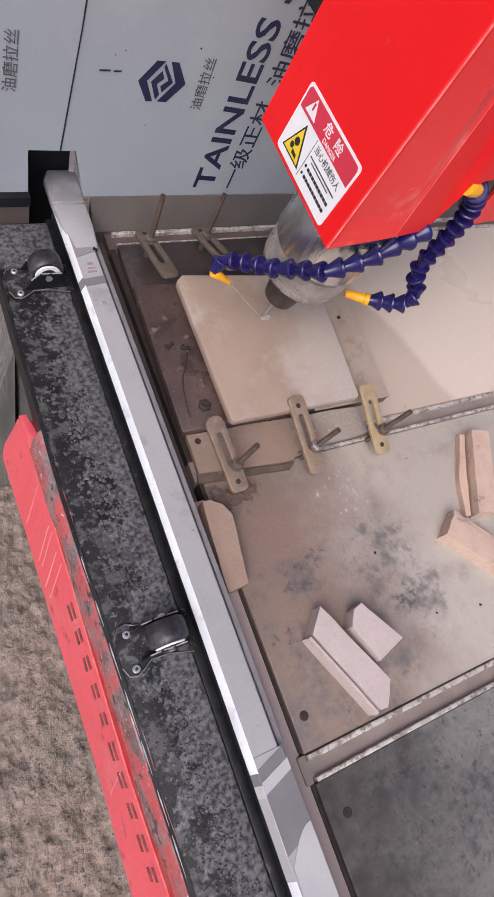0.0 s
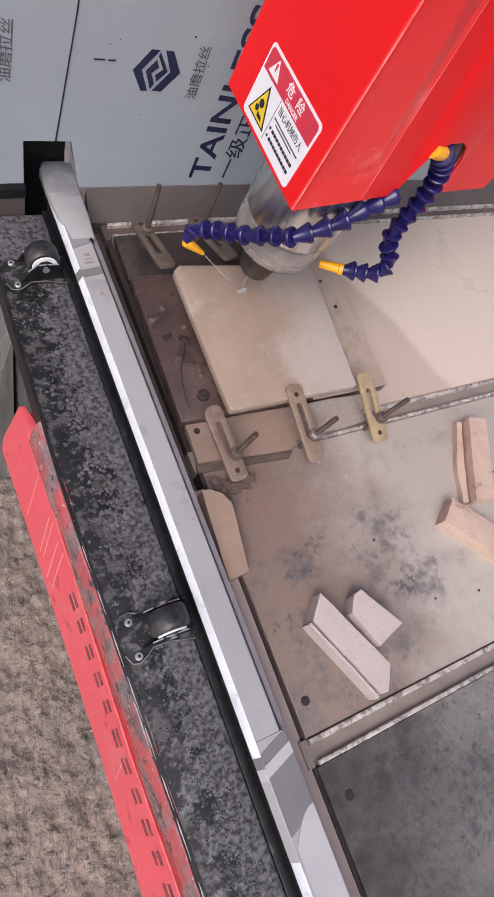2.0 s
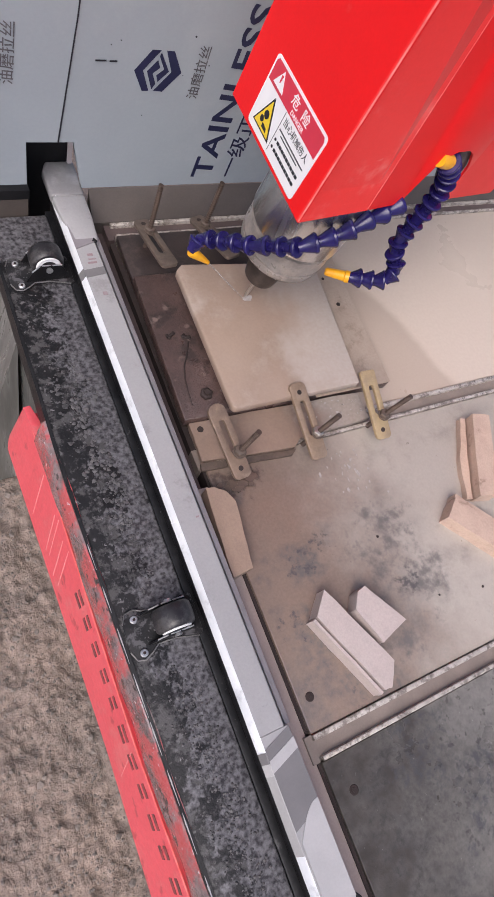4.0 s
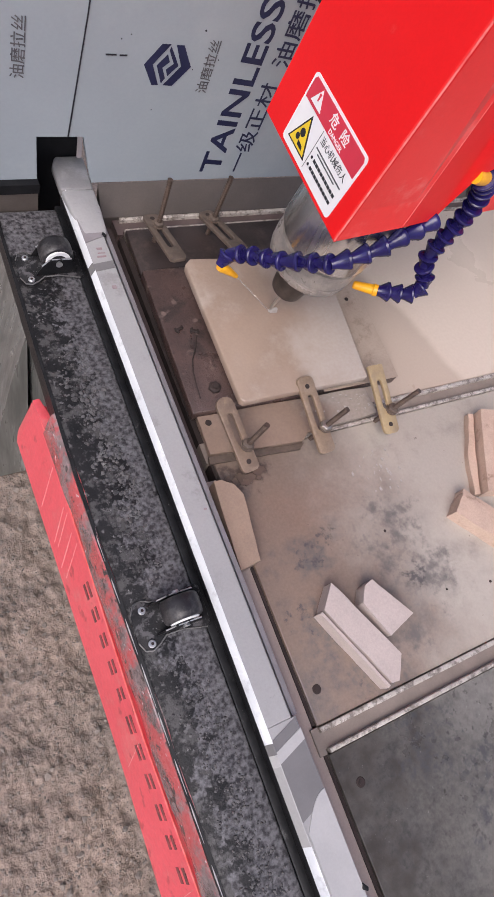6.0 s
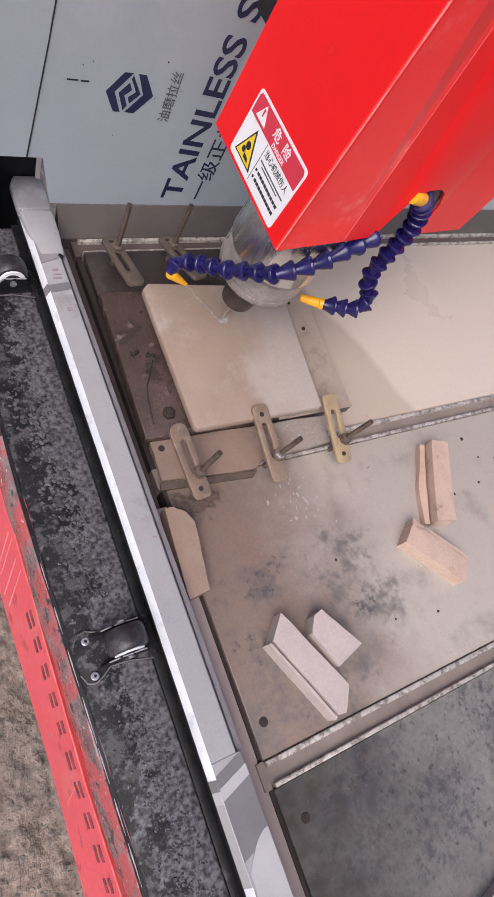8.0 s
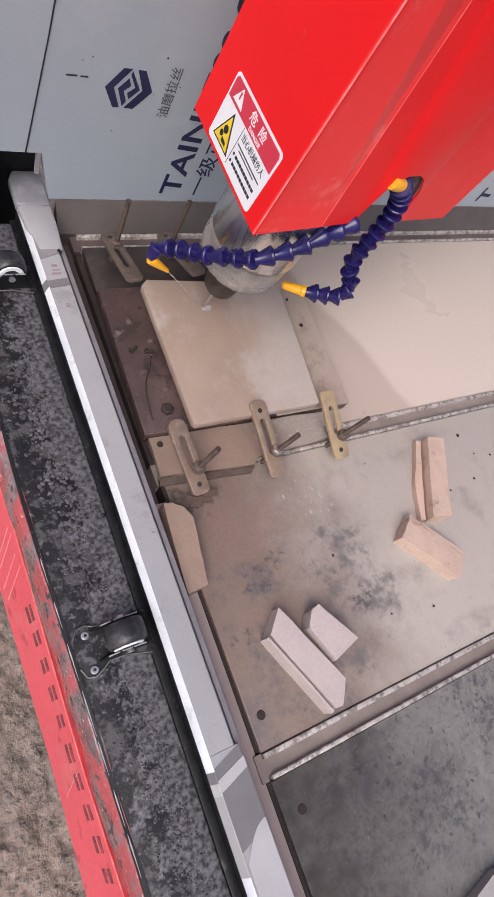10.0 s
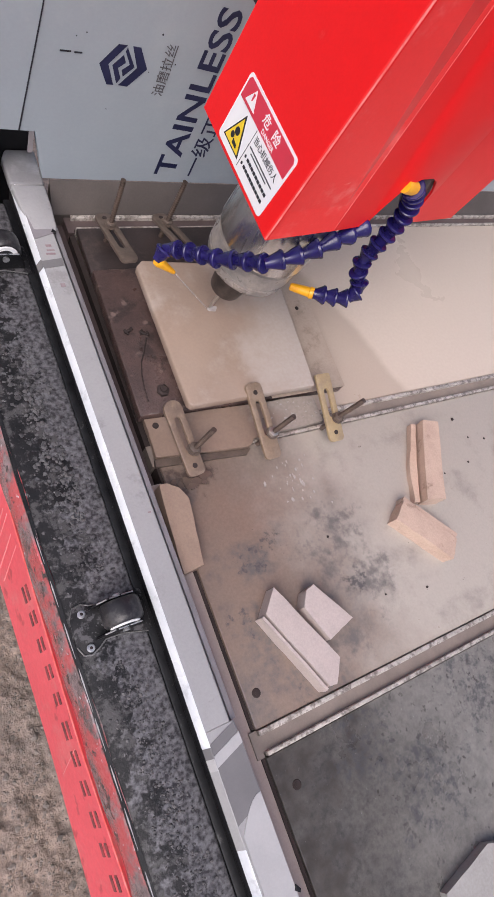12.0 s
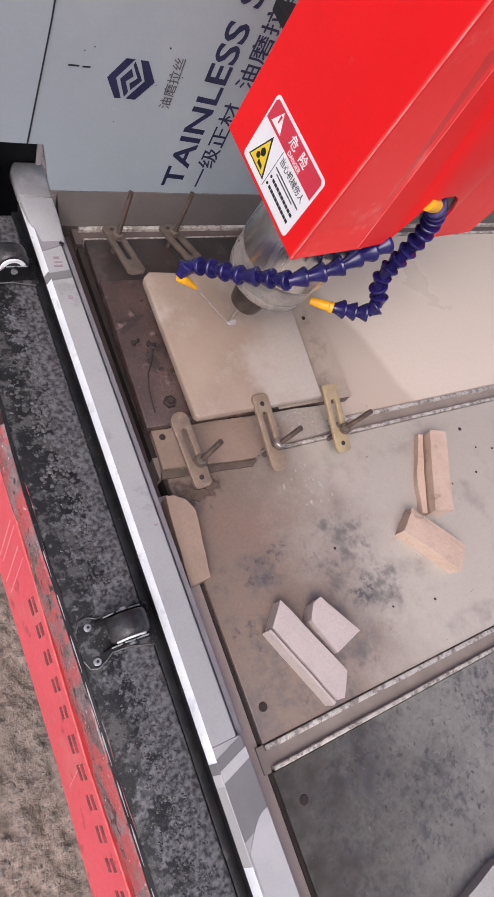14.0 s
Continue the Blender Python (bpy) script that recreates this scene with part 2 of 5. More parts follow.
WALLFILM = mat("steel_sheet_blue_white_film", (0.312, 0.350, 0.374), (0.278, 0.315, 0.340), 2.5, 0.38, 0.0, 0.04, 200, (0.348, 0.380, 0.398), 4, 0.60, 0.12, bump=0.04)
LEDGE = mat("dusty_back_ledge", (0.088, 0.073, 0.063), (0.062, 0.051, 0.044), 10, 0.55, 0, 0.15)
NAVY = mat("navy_print", (0.009, 0.012, 0.045), (0.016, 0.019, 0.060), 30, 0.5, bump=0)
INK = mat("black_print", (0.012, 0.013, 0.02), None, 30, 0.55, bump=0)
FAINT = mat("worn_grey_print", (0.055, 0.055, 0.065), (0.12, 0.115, 0.12), 90, 0.55, bump=0)
RED = mat("red_enamel", (0.80, 0.010, 0.011), (0.72, 0.009, 0.010), 5, 0.42, 0, 0.06, 350, (0.80, 0.075, 0.065), 20, 0.70, 0.06, 0.08, spec=0.2, speck2=((0.82, 0.16, 0.14), 60, 0.74))
# Lighter copy of the red: some dust, plus the front's brighter light.
RED_FRONT = mat("dusty_lit_red_enamel", (0.84, 0.036, 0.033), (0.80, 0.024, 0.022), 6, 0.38, 0, 0.08, 350, (0.86, 0.17, 0.15), 16, 0.63, 0.1, 0.1, coat=0.05, spec=0.35, speck2=((0.88, 0.30, 0.27), 75, 0.72))
CREASE = mat("film_crease", (0.72, 0.30, 0.29), (0.66, 0.22, 0.21), 60, 0.3)
RED_EDGE = mat("pale_red_edge", (0.85, 0.22, 0.20), (0.75, 0.10, 0.09), 60, 0.4)
WHITE = mat("sticker_white", (0.80, 0.79, 0.79), (0.76, 0.75, 0.76), 20, 0.35, bump=0)
STICKER_RED = mat("sticker_red", (0.62, 0.03, 0.06), (0.56, 0.03, 0.055), 20, 0.35, bump=0)
YELLOW = mat("sticker_yellow", (0.85, 0.60, 0.02), None, 20, 0.35, bump=0)
NOZZLE = mat("orange_yellow_plastic", (0.85, 0.42, 0.01), (0.75, 0.33, 0.01), 40, 0.38)
HOSE = mat("blue_hose_plastic", (0.017, 0.012, 0.098), (0.010, 0.007, 0.058), 60, 0.24, 0, 0.05, 400, (0.050, 0.045, 0.115), 80, 0.66, 0.08, 0.05, per_object=0.25)
# Dark upright streaks in the colour imitate reflected bands, with some grime.
CHROME = mat("polished_spindle_steel", (0.90, 0.90, 0.89), (0.80, 0.79, 0.77), 30, 0.27, 1.0, 0.05, 500, (0.36, 0.33, 0.30), 45, 0.58, 0.1, 0.05, stretch=(1, 1, 0.03), rough_var=0.08)
tangent = CHROME.node_tree.nodes.new("ShaderNodeTangent")
tangent.direction_type, tangent.axis = "RADIAL", "Z"
CHROME.node_tree.links.new(tangent.outputs[0], CHROME.node_tree.nodes["Principled BSDF"].inputs["Tangent"])
CHROME.node_tree.nodes["Principled BSDF"].inputs["Anisotropic"].default_value = 0.65
CHROME.node_tree.nodes["Principled BSDF"].inputs["Anisotropic Rotation"].default_value = 0.25
NOSE = mat("mud_misted_steel", (0.33, 0.30, 0.275), (0.22, 0.20, 0.182), 26, 0.30, 0.2, 0.12, 300, (0.42, 0.36, 0.31), 30, 0.56, 0.12, 0.1)
STONE_GREY = mat("pale_grey_marble", (0.375, 0.358, 0.330), (0.310, 0.295, 0.272), 20, 0.5, 0, 0.15, 300, bump=0.2)
STEEL = mat("worn_steel", (0.525, 0.488, 0.444), (0.400, 0.362, 0.325), 60, 0.34, 0.8, 0.1, 500)
DARKSTEEL = mat("dark_collet_steel", (0.06, 0.05, 0.045), (0.10, 0.08, 0.07), 60, 0.4, 0.6)
BRASS = mat("dirty_brass_plate", (0.305, 0.217, 0.145), (0.225, 0.160, 0.110), 50, 0.42, 0.3, 0.15, 300, (0.30, 0.225, 0.165), 40, 0.54, 0.12)
BRASS_BRIGHT = mat("rubbed_brass_plate", (0.46, 0.345, 0.190), (0.35, 0.26, 0.155), 40, 0.38, 0.3, 0.12, 300, (0.33, 0.25, 0.17), 30, 0.58, 0.12)
BRASS_MUD = mat("brass_plate_under_mud", (0.215, 0.150, 0.105), (0.150, 0.104, 0.078), 40, 0.40, 0.15, 0.18, 300, (0.29, 0.215, 0.155), 36, 0.58, 0.1)
MUDMETAL = mat("mud_coated_plate", (0.130, 0.096, 0.075), (0.082, 0.062, 0.049), 50, 0.5, 0.1, 0.15, 300)
SLAB = mat("wet_cream_marble", (0.325, 0.241, 0.184), (0.278, 0.204, 0.154), 9, 0.22, 0, 0.06, 250, (0.385, 0.315, 0.262), 7, 0.58, 0.1, 0.06)
# Paler right side paints the wet sheen into the slab's colour.
dust_or_sheen(SLAB, 0.0, 0.035, 0.055, (0.430, 0.368, 0.315), (0.408, 0.343, 0.290), ((7, 0.14), (30, 0.04)))
ROD_RUST = mat("rusty_threaded_rod", (0.125, 0.088, 0.068), (0.070, 0.050, 0.040), 70, 0.45, 0.4, 0.2, 300)
BOARD = mat("muddy_brown_board", (0.090, 0.056, 0.048), (0.042, 0.026, 0.023), 13, 0.30, 0, 0.25, 200, (0.018, 0.013, 0.012), 22, 0.56, 0.06, 0.5, speck=((0.185, 0.135, 0.115), 42, 0.60), depth=0.002)
BOARD_DARK = mat("black_wet_board", (0.042, 0.030, 0.027), (0.022, 0.016, 0.015), 22, 0.34, 0, 0.2, 250, (0.085, 0.062, 0.052), 20, 0.6, 0.1, 0.3)
BOARD_PALE = mat("mud_covered_board", (0.265, 0.190, 0.145), (0.185, 0.130, 0.100), 14, 0.34, 0, 0.12, 250, (0.310, 0.255, 0.212), 14, 0.60, 0.1, 0.1)
WET_MUD = mat("wet_brown_mud", (0.130, 0.092, 0.072), (0.075, 0.053, 0.043), 40, 0.35, 0, 0.2, 200)
STONE = mat("white_marble_offcut", (0.495, 0.419, 0.383), (0.441, 0.373, 0.342), 30, 0.55, 0, 0.12, 350, bump=0.3)
STONE_TAN = mat("tan_marble_offcut", (0.534, 0.396, 0.308), (0.451, 0.327, 0.253), 30, 0.55, 0, 0.14, 350, (0.276, 0.184, 0.133), 40, 0.64, 0.06, 0.4)
BOARD_CREAM = mat("cream_mud_board", (0.385, 0.312, 0.250), (0.330, 0.262, 0.207), 12, 0.36, 0, 0.12, 250, (0.22, 0.165, 0.128), 18, 0.63, 0.08, 0.1)
dust_or_sheen(BOARD_PALE, 0.0, 0.040, 0.022, (0.325, 0.280, 0.242), (0.285, 0.240, 0.204), ((12, 0.06), (50, 0.05)))
STONE_MUD = mat("mud_tan_offcut", (0.320, 0.228, 0.168), (0.272, 0.192, 0.144), 30, 0.45, 0, 0.12, 350, bump=0.2)
BLACK = mat("plain_black", (0.006, 0.006, 0.007), (0.012, 0.012, 0.013), 40, 0.5, spec=0.25)
RUBBER = mat("black_rubber", (0.014, 0.013, 0.015), (0.028, 0.027, 0.028), 30, 0.40, 0, 0.15, 300, (0.062, 0.058, 0.057), 48, 0.56, 0.08, 0.3, spec=0.4)
PLATE_DUST = mat("dusty_black_plate", (0.010, 0.010, 0.011), (0.024, 0.023, 0.024), 50, 0.5, 0, 0.2, 300, (0.105, 0.101, 0.104), 60, 0.56, 0.04, 0.6, spec=0.25, speck2=((0.19, 0.185, 0.185), 170, 0.63))
LIPSTEEL = mat("dull_worn_steel", (0.20, 0.195, 0.19), (0.07, 0.068, 0.066), 120, 0.45, 0.3)
RING = mat("white_wheel_rim", (0.75, 0.75, 0.74), (0.6, 0.6, 0.59), 40, 0.4)
BOLT = mat("zinc_bolt", (0.60, 0.60, 0.60), (0.4, 0.4, 0.4), 60, 0.35, 0.8)
SPLASH = mat("milky_water", (0.46, 0.42, 0.385), (0.36, 0.325, 0.295), 90, 0.10, bump=0.3)
water = bpy.data.materials.new("water_jet")
water.use_nodes = True
wb = water.node_tree.nodes["Principled BSDF"]
wb.inputs["Transmission Weight"].default_value, wb.inputs["Roughness"].default_value, wb.inputs["IOR"].default_value = 0.8, 0.1, 1.33
wb.inputs["Base Color"].default_value = (0.9, 0.86, 0.82, 1)


# ---- mesh helpers ----
def mesh(name, bm, material):
    me = bpy.data.meshes.new(name)
    bm.to_mesh(me)
    bm.free()
    me.materials.append(material)
    return me


def part(name, bm, material, parent=None, label="", kind=""):
    ob = new(name, mesh(name, bm, material))
    if parent:
        ob.parent = parent
    return tagged(ob, label=label, kind=kind)


def thing(name, at, label, category, group="", kind=""):
    e = new(name)
    e.empty_display_size = 0.02
    e.location = at
    return tagged(e, label, category, group, kind)


def smooth(bm, angle=40):
    for f in bm.faces:
        f.smooth = True
    for e in bm.edges:
        if len(e.link_faces) == 2 and e.calc_face_angle(0) > radians(angle):
            e.smooth = False
    return bm


def prism(poly, z0, z1, bevel=0.0, lean=(0, 0), seg=2, base=(0, 0, 0), jitter=0.0):
    """A polygon in plan, raised from z0 to z1."""
    bm = bmesh.new()
    lo, hi = [], []
    for x, y in poly:
        lo.append(bm.verts.new((x - base[0], y - base[1], z0 - base[2])))
        hi.append(bm.verts.new((x + lean[0] * (z1 - z0) - base[0], y + lean[1] * (z1 - z0) - base[1], z1 - base[2])))
    bm.faces.new(lo[::-1])
    bm.faces.new(hi)
    for i in range(len(poly)):
        j = (i + 1) % len(poly)
        bm.faces.new((lo[i], lo[j], hi[j], hi[i]))
    bmesh.ops.recalc_face_normals(bm, faces=bm.faces)
    if jitter:
        bmesh.ops.subdivide_edges(bm, edges=bm.edges[:], cuts=5, use_grid_fill=True)
        for v in bm.verts:
            p = v.co.copy()
            v.co += noise.noise_vector(p * 60 + Vector((base[0] * 9, 3, 1))) * jitter + noise.noise_vector(p * 220) * jitter * 0.4
    if bevel:
        bmesh.ops.bevel(bm, geom=[e for e in bm.edges if e.calc_face_angle(0) > radians(35)], offset=bevel, segments=seg, profile=0.5, affect="EDGES")
    return smooth(bm, 50)


def block(x0, x1, y0, y1, z0, z1, bevel=0.0, base=(0, 0, 0)):
    return prism([(x0, y0), (x1, y0), (x1, y1), (x0, y1)], z0, z1, bevel, base=base)


def extrude_y(profile, y0, y1, skew=0.0, cuts=1, bevel=0.0, wave=0.0):
    """A profile in x and z, drawn out along y; x shifts by skew per metre."""
    bm = bmesh.new()
    rings = []
    for k in range(cuts + 1):
        y = y0 + (y1 - y0) * k / cuts
        rings.append([bm.verts.new((x + skew * y + wave * noise.noise(Vector((i * 3.1, y * 14, 0))), y, z + wave * noise.noise(Vector((i * 5.7, y * 11, 4)))))
                      for i, (x, z) in enumerate(profile)])
    for a, c in zip(rings, rings[1:]):
        for i in range(len(profile)):
            j = (i + 1) % len(profile)
            bm.faces.new((a[i], a[j], c[j], c[i]))
    bm.faces.new(rings[0])
    bm.faces.new(rings[-1][::-1])
    bmesh.ops.recalc_face_normals(bm, faces=bm.faces)
    if bevel:
        bmesh.ops.bevel(bm, geom=[e for e in bm.edges if e.calc_face_angle(0) > radians(30)], offset=bevel, segments=2, profile=0.5, affect="EDGES")
    return smooth(bm, 35)


def turned(profile, a, b, seg=24, base=(0, 0, 0)):
    """A profile of (distance along, radius) turned round the line from a to b; distance is a share of the length."""
    a, b = Vector(a), Vector(b)
    way = b - a
    q = way.to_track_quat("Z", "Y")
    bm = bmesh.new()
    rings = []
    for s, r in profile:
        c = a + way * s - Vector(base)
        rings.append([bm.verts.new(c + q @ Vector((max(r, 1e-5) * math.cos(t), max(r, 1e-5) * math.sin(t), 0))) for t in [2 * math.pi * i / seg for i in range(seg)]])
    for lo, hi in zip(rings, rings[1:]):
        for i in range(seg):
            j = (i + 1) % seg
            bm.faces.new((lo[i], lo[j], hi[j], hi[i]))
    bm.faces.new(rings[0][::-1])
    bm.faces.new(rings[-1])
    bmesh.ops.recalc_face_normals(bm, faces=bm.faces)
    return smooth(bm, 35)


def rod(a, b, r, seg=14, base=(0, 0, 0), thread=0):
    prof = [(0, r)]
    if thread:
        for i in range(thread):
            prof += [((i + 0.1) / thread, r), ((i + 0.5) / thread, r * 0.84), ((i + 0.9) / thread, r)]
    prof += [(1, r)]
    return turned(prof, a, b, seg, base)


def nut(c, r, h, base=(0, 0, 0)):
    return prism([(c[0] + r * math.cos(k * math.pi / 3), c[1] + r * math.sin(k * math.pi / 3)) for k in range(6)], c[2], c[2] + h, r * 0.1, base=base)


def joined(*bms):
    out = bmesh.new()
    for bm in bms:
        me = bpy.data.meshes.new("tmp")
        bm.to_mesh(me)
        bm.free()
        out.from_mesh(me)
        bpy.data.meshes.remove(me)
    return out


def text_bm(body, size, m, extrude=0.0003, stretch=1.0, bold=0.0):
    """Lettering as a mesh, its lower left corner at the pose m."""
    cu = bpy.data.curves.new("lettering", "FONT")
    cu.body, cu.size, cu.extrude, cu.resolution_u, cu.offset = body, size, extrude, 3, bold
    ob = bpy.data.objects.new("lettering", cu)
    scene.collection.objects.link(ob)
    bpy.context.view_layer.update()
    me = bpy.data.meshes.new_from_object(ob.evaluated_get(bpy.context.evaluated_depsgraph_get()))
    bm = bmesh.new()
    bm.from_mesh(me)
    bpy.data.objects.remove(ob)
    bpy.data.curves.remove(cu)
    bpy.data.meshes.remove(me)
    bm.transform(m @ Matrix.Diagonal((stretch, 1, 1, 1)))
    return bm


def plate2d(poly, m, t=0.0004):
    bm = prism(poly, 0, t)
    bm.transform(m)
    return bm


def wet_film(r, seed, stretch=(1, 1), thick=0.0006):
    """A thin uneven puddle."""
    pts = []
    for k in range(22):
        a = 2 * math.pi * k / 22
        q = r * (0.75 + 0.5 * noise.noise(Vector((math.cos(a) * 1.4, math.sin(a) * 1.4, seed))))
        pts.append((q * stretch[0] * math.cos(a), q * stretch[1] * math.sin(a)))
    return prism(pts, 0, thick)


# ---- ground and machine bed ----
bm = bmesh.new()
N = 380


def ground_z(x, y):
    """Trodden dirt: broad swells, lumps and small broken crusts."""
    p = Vector((x, y, 0))
    crust = abs(noise.noise(p * 34 + Vector((0, 0, 9))))
    z = -0.52 + 0.012 * noise.noise(p * 13) + 0.007 * noise.noise(p * 42 + Vector((0, 0, 5))) + 0.005 * (0.35 - crust) + 0.0045 * noise.noise(p * 95) + 0.0028 * noise.noise(p * 190)
    near = max(0.0, min(1.0, min(x + 1.1, 0.3 - x, y + 0.7, 1.2 - y) / 0.2))
    return -0.5462 + (z + 0.5462) * near * near * (3 - 2 * near)


grid = [[bm.verts.new((-1.1 + 1.4 * i / N, -0.7 + 1.9 * j / N, ground_z(-1.1 + 1.4 * i / N, -0.7 + 1.9 * j / N))) for j in range(N + 1)] for i in range(N + 1)]
for i in range(N):
    for j in range(N):
        bm.faces.new((grid[i][j], grid[i + 1][j], grid[i + 1][j + 1], grid[i][j + 1]))
part("ground", smooth(bm), GROUND)
tagged(bpy.data.objects["ground"], "rough dirty concrete ground with loose grit beside the machine", "ground", kind="structure")
far = part("ground_around", prism([(-30, -30), (30, -30), (30, 30), (-30, 30)], -0.62, -0.545), GROUND)
ball = bmesh.new()
bmesh.ops.create_icosphere(ball, subdivisions=1, radius=1.0)
ball.verts.index_update()
ball_v, ball_f = [v.co.copy() for v in ball.verts], [[v.index for v in f.verts] for f in ball.faces]
ball.free()
verts, faces = [], []
for k in range(5200):
    r = random.uniform(0.0012, 0.0034) * (1.0 if k % 16 else random.uniform(1.3, 2.4))
    c = Vector((random.uniform(-0.66, -0.18), random.uniform(-0.45, 0.75), 0))
    c.z = ground_z(c.x, c.y) + 0.1 * r
    first = len(verts)
    verts += [c + Vector((1, 1, 0.55)) * (v + Vector((random.uniform(-1, 1), random.uniform(-1, 1), random.uniform(-1, 0.5))) * 0.35) * r for v in ball_v]
    faces += [[first + q for q in f] for f in ball_f]
me = bpy.data.meshes.new("grit")
me.from_pydata([tuple(v) for v in verts], [], faces)
bm = bmesh.new()
bm.from_mesh(me)
bpy.data.meshes.remove(me)
grit = part("grit", bm, GRIT)
tagged(grit, "scattered pale and dark grit on the ground", "gravel", kind="stuff")
tagged(far, "dirty concrete ground around the machine", "ground", kind="structure")

bed = thing("machine_bed", (0, 0, -0.52), "engraving machine bed with dusty steel plates and slotted rails", "machine bed", kind="structure")


def under_bed(name, bm, material, label=""):
    bm.transform(Matrix.Translation((0, 0, 0.52)))
    return part(name, bm, material, bed, label)


under_bed("base_body", block(-0.10, 1.6, -0.75, 0.835, -0.50, -0.05), CHANNEL)
under_bed("channel_floor", block(-0.11, -0.0074, -0.75, 0.36, -0.05, -0.007), CHANNEL, "mud-filled channel beside the plates")
under_bed("channel_floor", block(-0.11, -0.0122, 0.3605, 0.835, -0.05, -0.020), CHANNEL_SHADE, "channel beside the plates, shade put into its colour")
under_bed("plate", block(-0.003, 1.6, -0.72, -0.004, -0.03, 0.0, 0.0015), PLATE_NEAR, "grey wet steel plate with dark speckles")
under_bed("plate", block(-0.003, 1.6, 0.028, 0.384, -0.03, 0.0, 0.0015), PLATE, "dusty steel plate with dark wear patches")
under_bed("plate", block(0.002, 1.6, 0.416, 0.795, -0.03, 0.0, 0.0015), PLATE_MUD, "steel plate under wet cream mud")
for y0 in (-0.004, 0.384, 0.795):
    under_bed("slot_rail", block(0.0, 1.6, y0 + 0.001, y0 + 0.0065, -0.03, 0.003, 0.001), RAIL, "pale metal rail edge")
    under_bed("slot_rail", block(-0.002, 1.6, y0 + 0.0245, y0 + 0.031, -0.03, 0.003, 0.001), RAIL, "pale metal rail edge")
    # The back slot takes the channel's darkened colour.
    under_bed("slot_groove", block(-0.0021, 1.6, y0 + 0.0065, y0 + 0.0245, -0.03, -0.004), CHANNEL_SHADE if y0 > 0.7 else GROOVE)
    under_bed("slot_end", block(-0.0121, -0.0022, y0 + 0.0005, y0 + 0.0315, -0.03, -0.0035), CHANNEL_SHADE if y0 > 0.7 else GROOVE, "mud at the end of the slot")
under_bed("plate_gap", block(-0.0072, -0.0032, -0.72, -0.004, -0.05, -0.0045), RUST)
under_bed("plate_gap", block(-0.0072, -0.0032, 0.03, 0.384, -0.05, -0.0045), RUST)
under_bed("plate_gap", block(-0.0120, -0.0032, 0.416, 0.79, -0.05, -0.0045), RUST)
for x, y in ((0.014, 0.066), (0.022, -0.045)):
    under_bed("screw", joined(turned([(0, 0.006), (0.7, 0.006), (1, 0.005)], (x, y, -0.002), (x, y, 0.0008), 18), turned([(0, 0.0028), (1, 0.0028)], (x, y, 0.0), (x, y, 0.0016), 6)), RUST, "mud-filled countersunk screw")
bm = prism([(-0.03, 0.8265), (1.6, 0.8265), (1.6, 0.857), (-0.03, 0.857)], -0.03, 0.043)
for v in bm.verts:
    if v.co.y < 0.84 and v.co.z > 0:
        v.co.z = 0.003
under_bed("back_ledge", bm, LEDGE, "dusty sheet-metal ledge below the wall")

# ---- long white beam ----
SK = -0.008
beam = thing("beam", (0, 0, -0.022), "long white metal beam wrapped in grey protective film", "beam")


def on_beam(name, bm, material, label=""):
    bm.transform(Matrix.Translation((0, 0, 0.022)))
    return part(name, bm, material, beam, label)


on_beam("beam_body", extrude_y([(-0.0763, 0.045), (-0.0470, 0.045), (-0.0455, 0.0435), (-0.0455, -0.022), (-0.0763, -0.022)], 0.0555, 0.857, SK, 30, 0.0), FILM)
on_beam("beam_body", extrude_y([(-0.0763, 0.045), (-0.0420, 0.045), (-0.0405, 0.0435), (-0.0405, -0.022), (-0.0763, -0.022)], -0.42, 0.055, SK, 16, 0.0), FILM)
on_beam("bare_edge", extrude_y([(-0.0765, 0.0455), (-0.0772, 0.0453), (-0.0822, 0.0345), (-0.0822, 0.0325), (-0.0800, 0.0310), (-0.0765, 0.0295)], -0.42, 0.857, SK, 60, 0.0, 0.0003), FILM_GLARE, "bare bevelled edge with sky glare painted white")
on_beam("dark_skirt", extrude_y([(-0.0800, 0.0308), (-0.0765, 0.0293), (-0.0765, -0.022), (-0.0798, -0.022)], -0.42, 0.857, SK, 4), DECK_EDGE, "black skirt under the bevelled edge")
on_beam("dark_line", extrude_y([(-0.0453, 0.0405), (-0.0418, 0.0360), (-0.0418, -0.022), (-0.0453, -0.022)], 0.0555, 0.857, SK, 10), FILM_DARK, "dark joint beside the lip")
on_beam("side_lip", extrude_y([(-0.0416, 0.038), (-0.0352, 0.0365), (-0.0340, 0.034), (-0.0340, -0.022), (-0.0416, -0.022)], 0.0555, 0.80, SK, 30), FILM_LIP)


def beam_patch(u0, u1, y0, y1, material, label, name="tape_band", up=0.0006, slant=0.012, curve=0.0):
    rows = 8
    pts = [(u0 + (u1 - u0) * k / rows, y0 + slant * (k / rows - 0.5) + curve * math.sin(math.pi * 0.5 * k / rows)) for k in range(rows + 1)]
    pts += [(u0 + (u1 - u0) * k / rows, y1 + slant * (k / rows - 0.5) + curve * math.sin(math.pi * 0.5 * k / rows)) for k in range(rows, -1, -1)]
    on_beam(name, prism([(x + SK * y, y) for x, y in pts], 0.0448, 0.0452 + up), material, label)


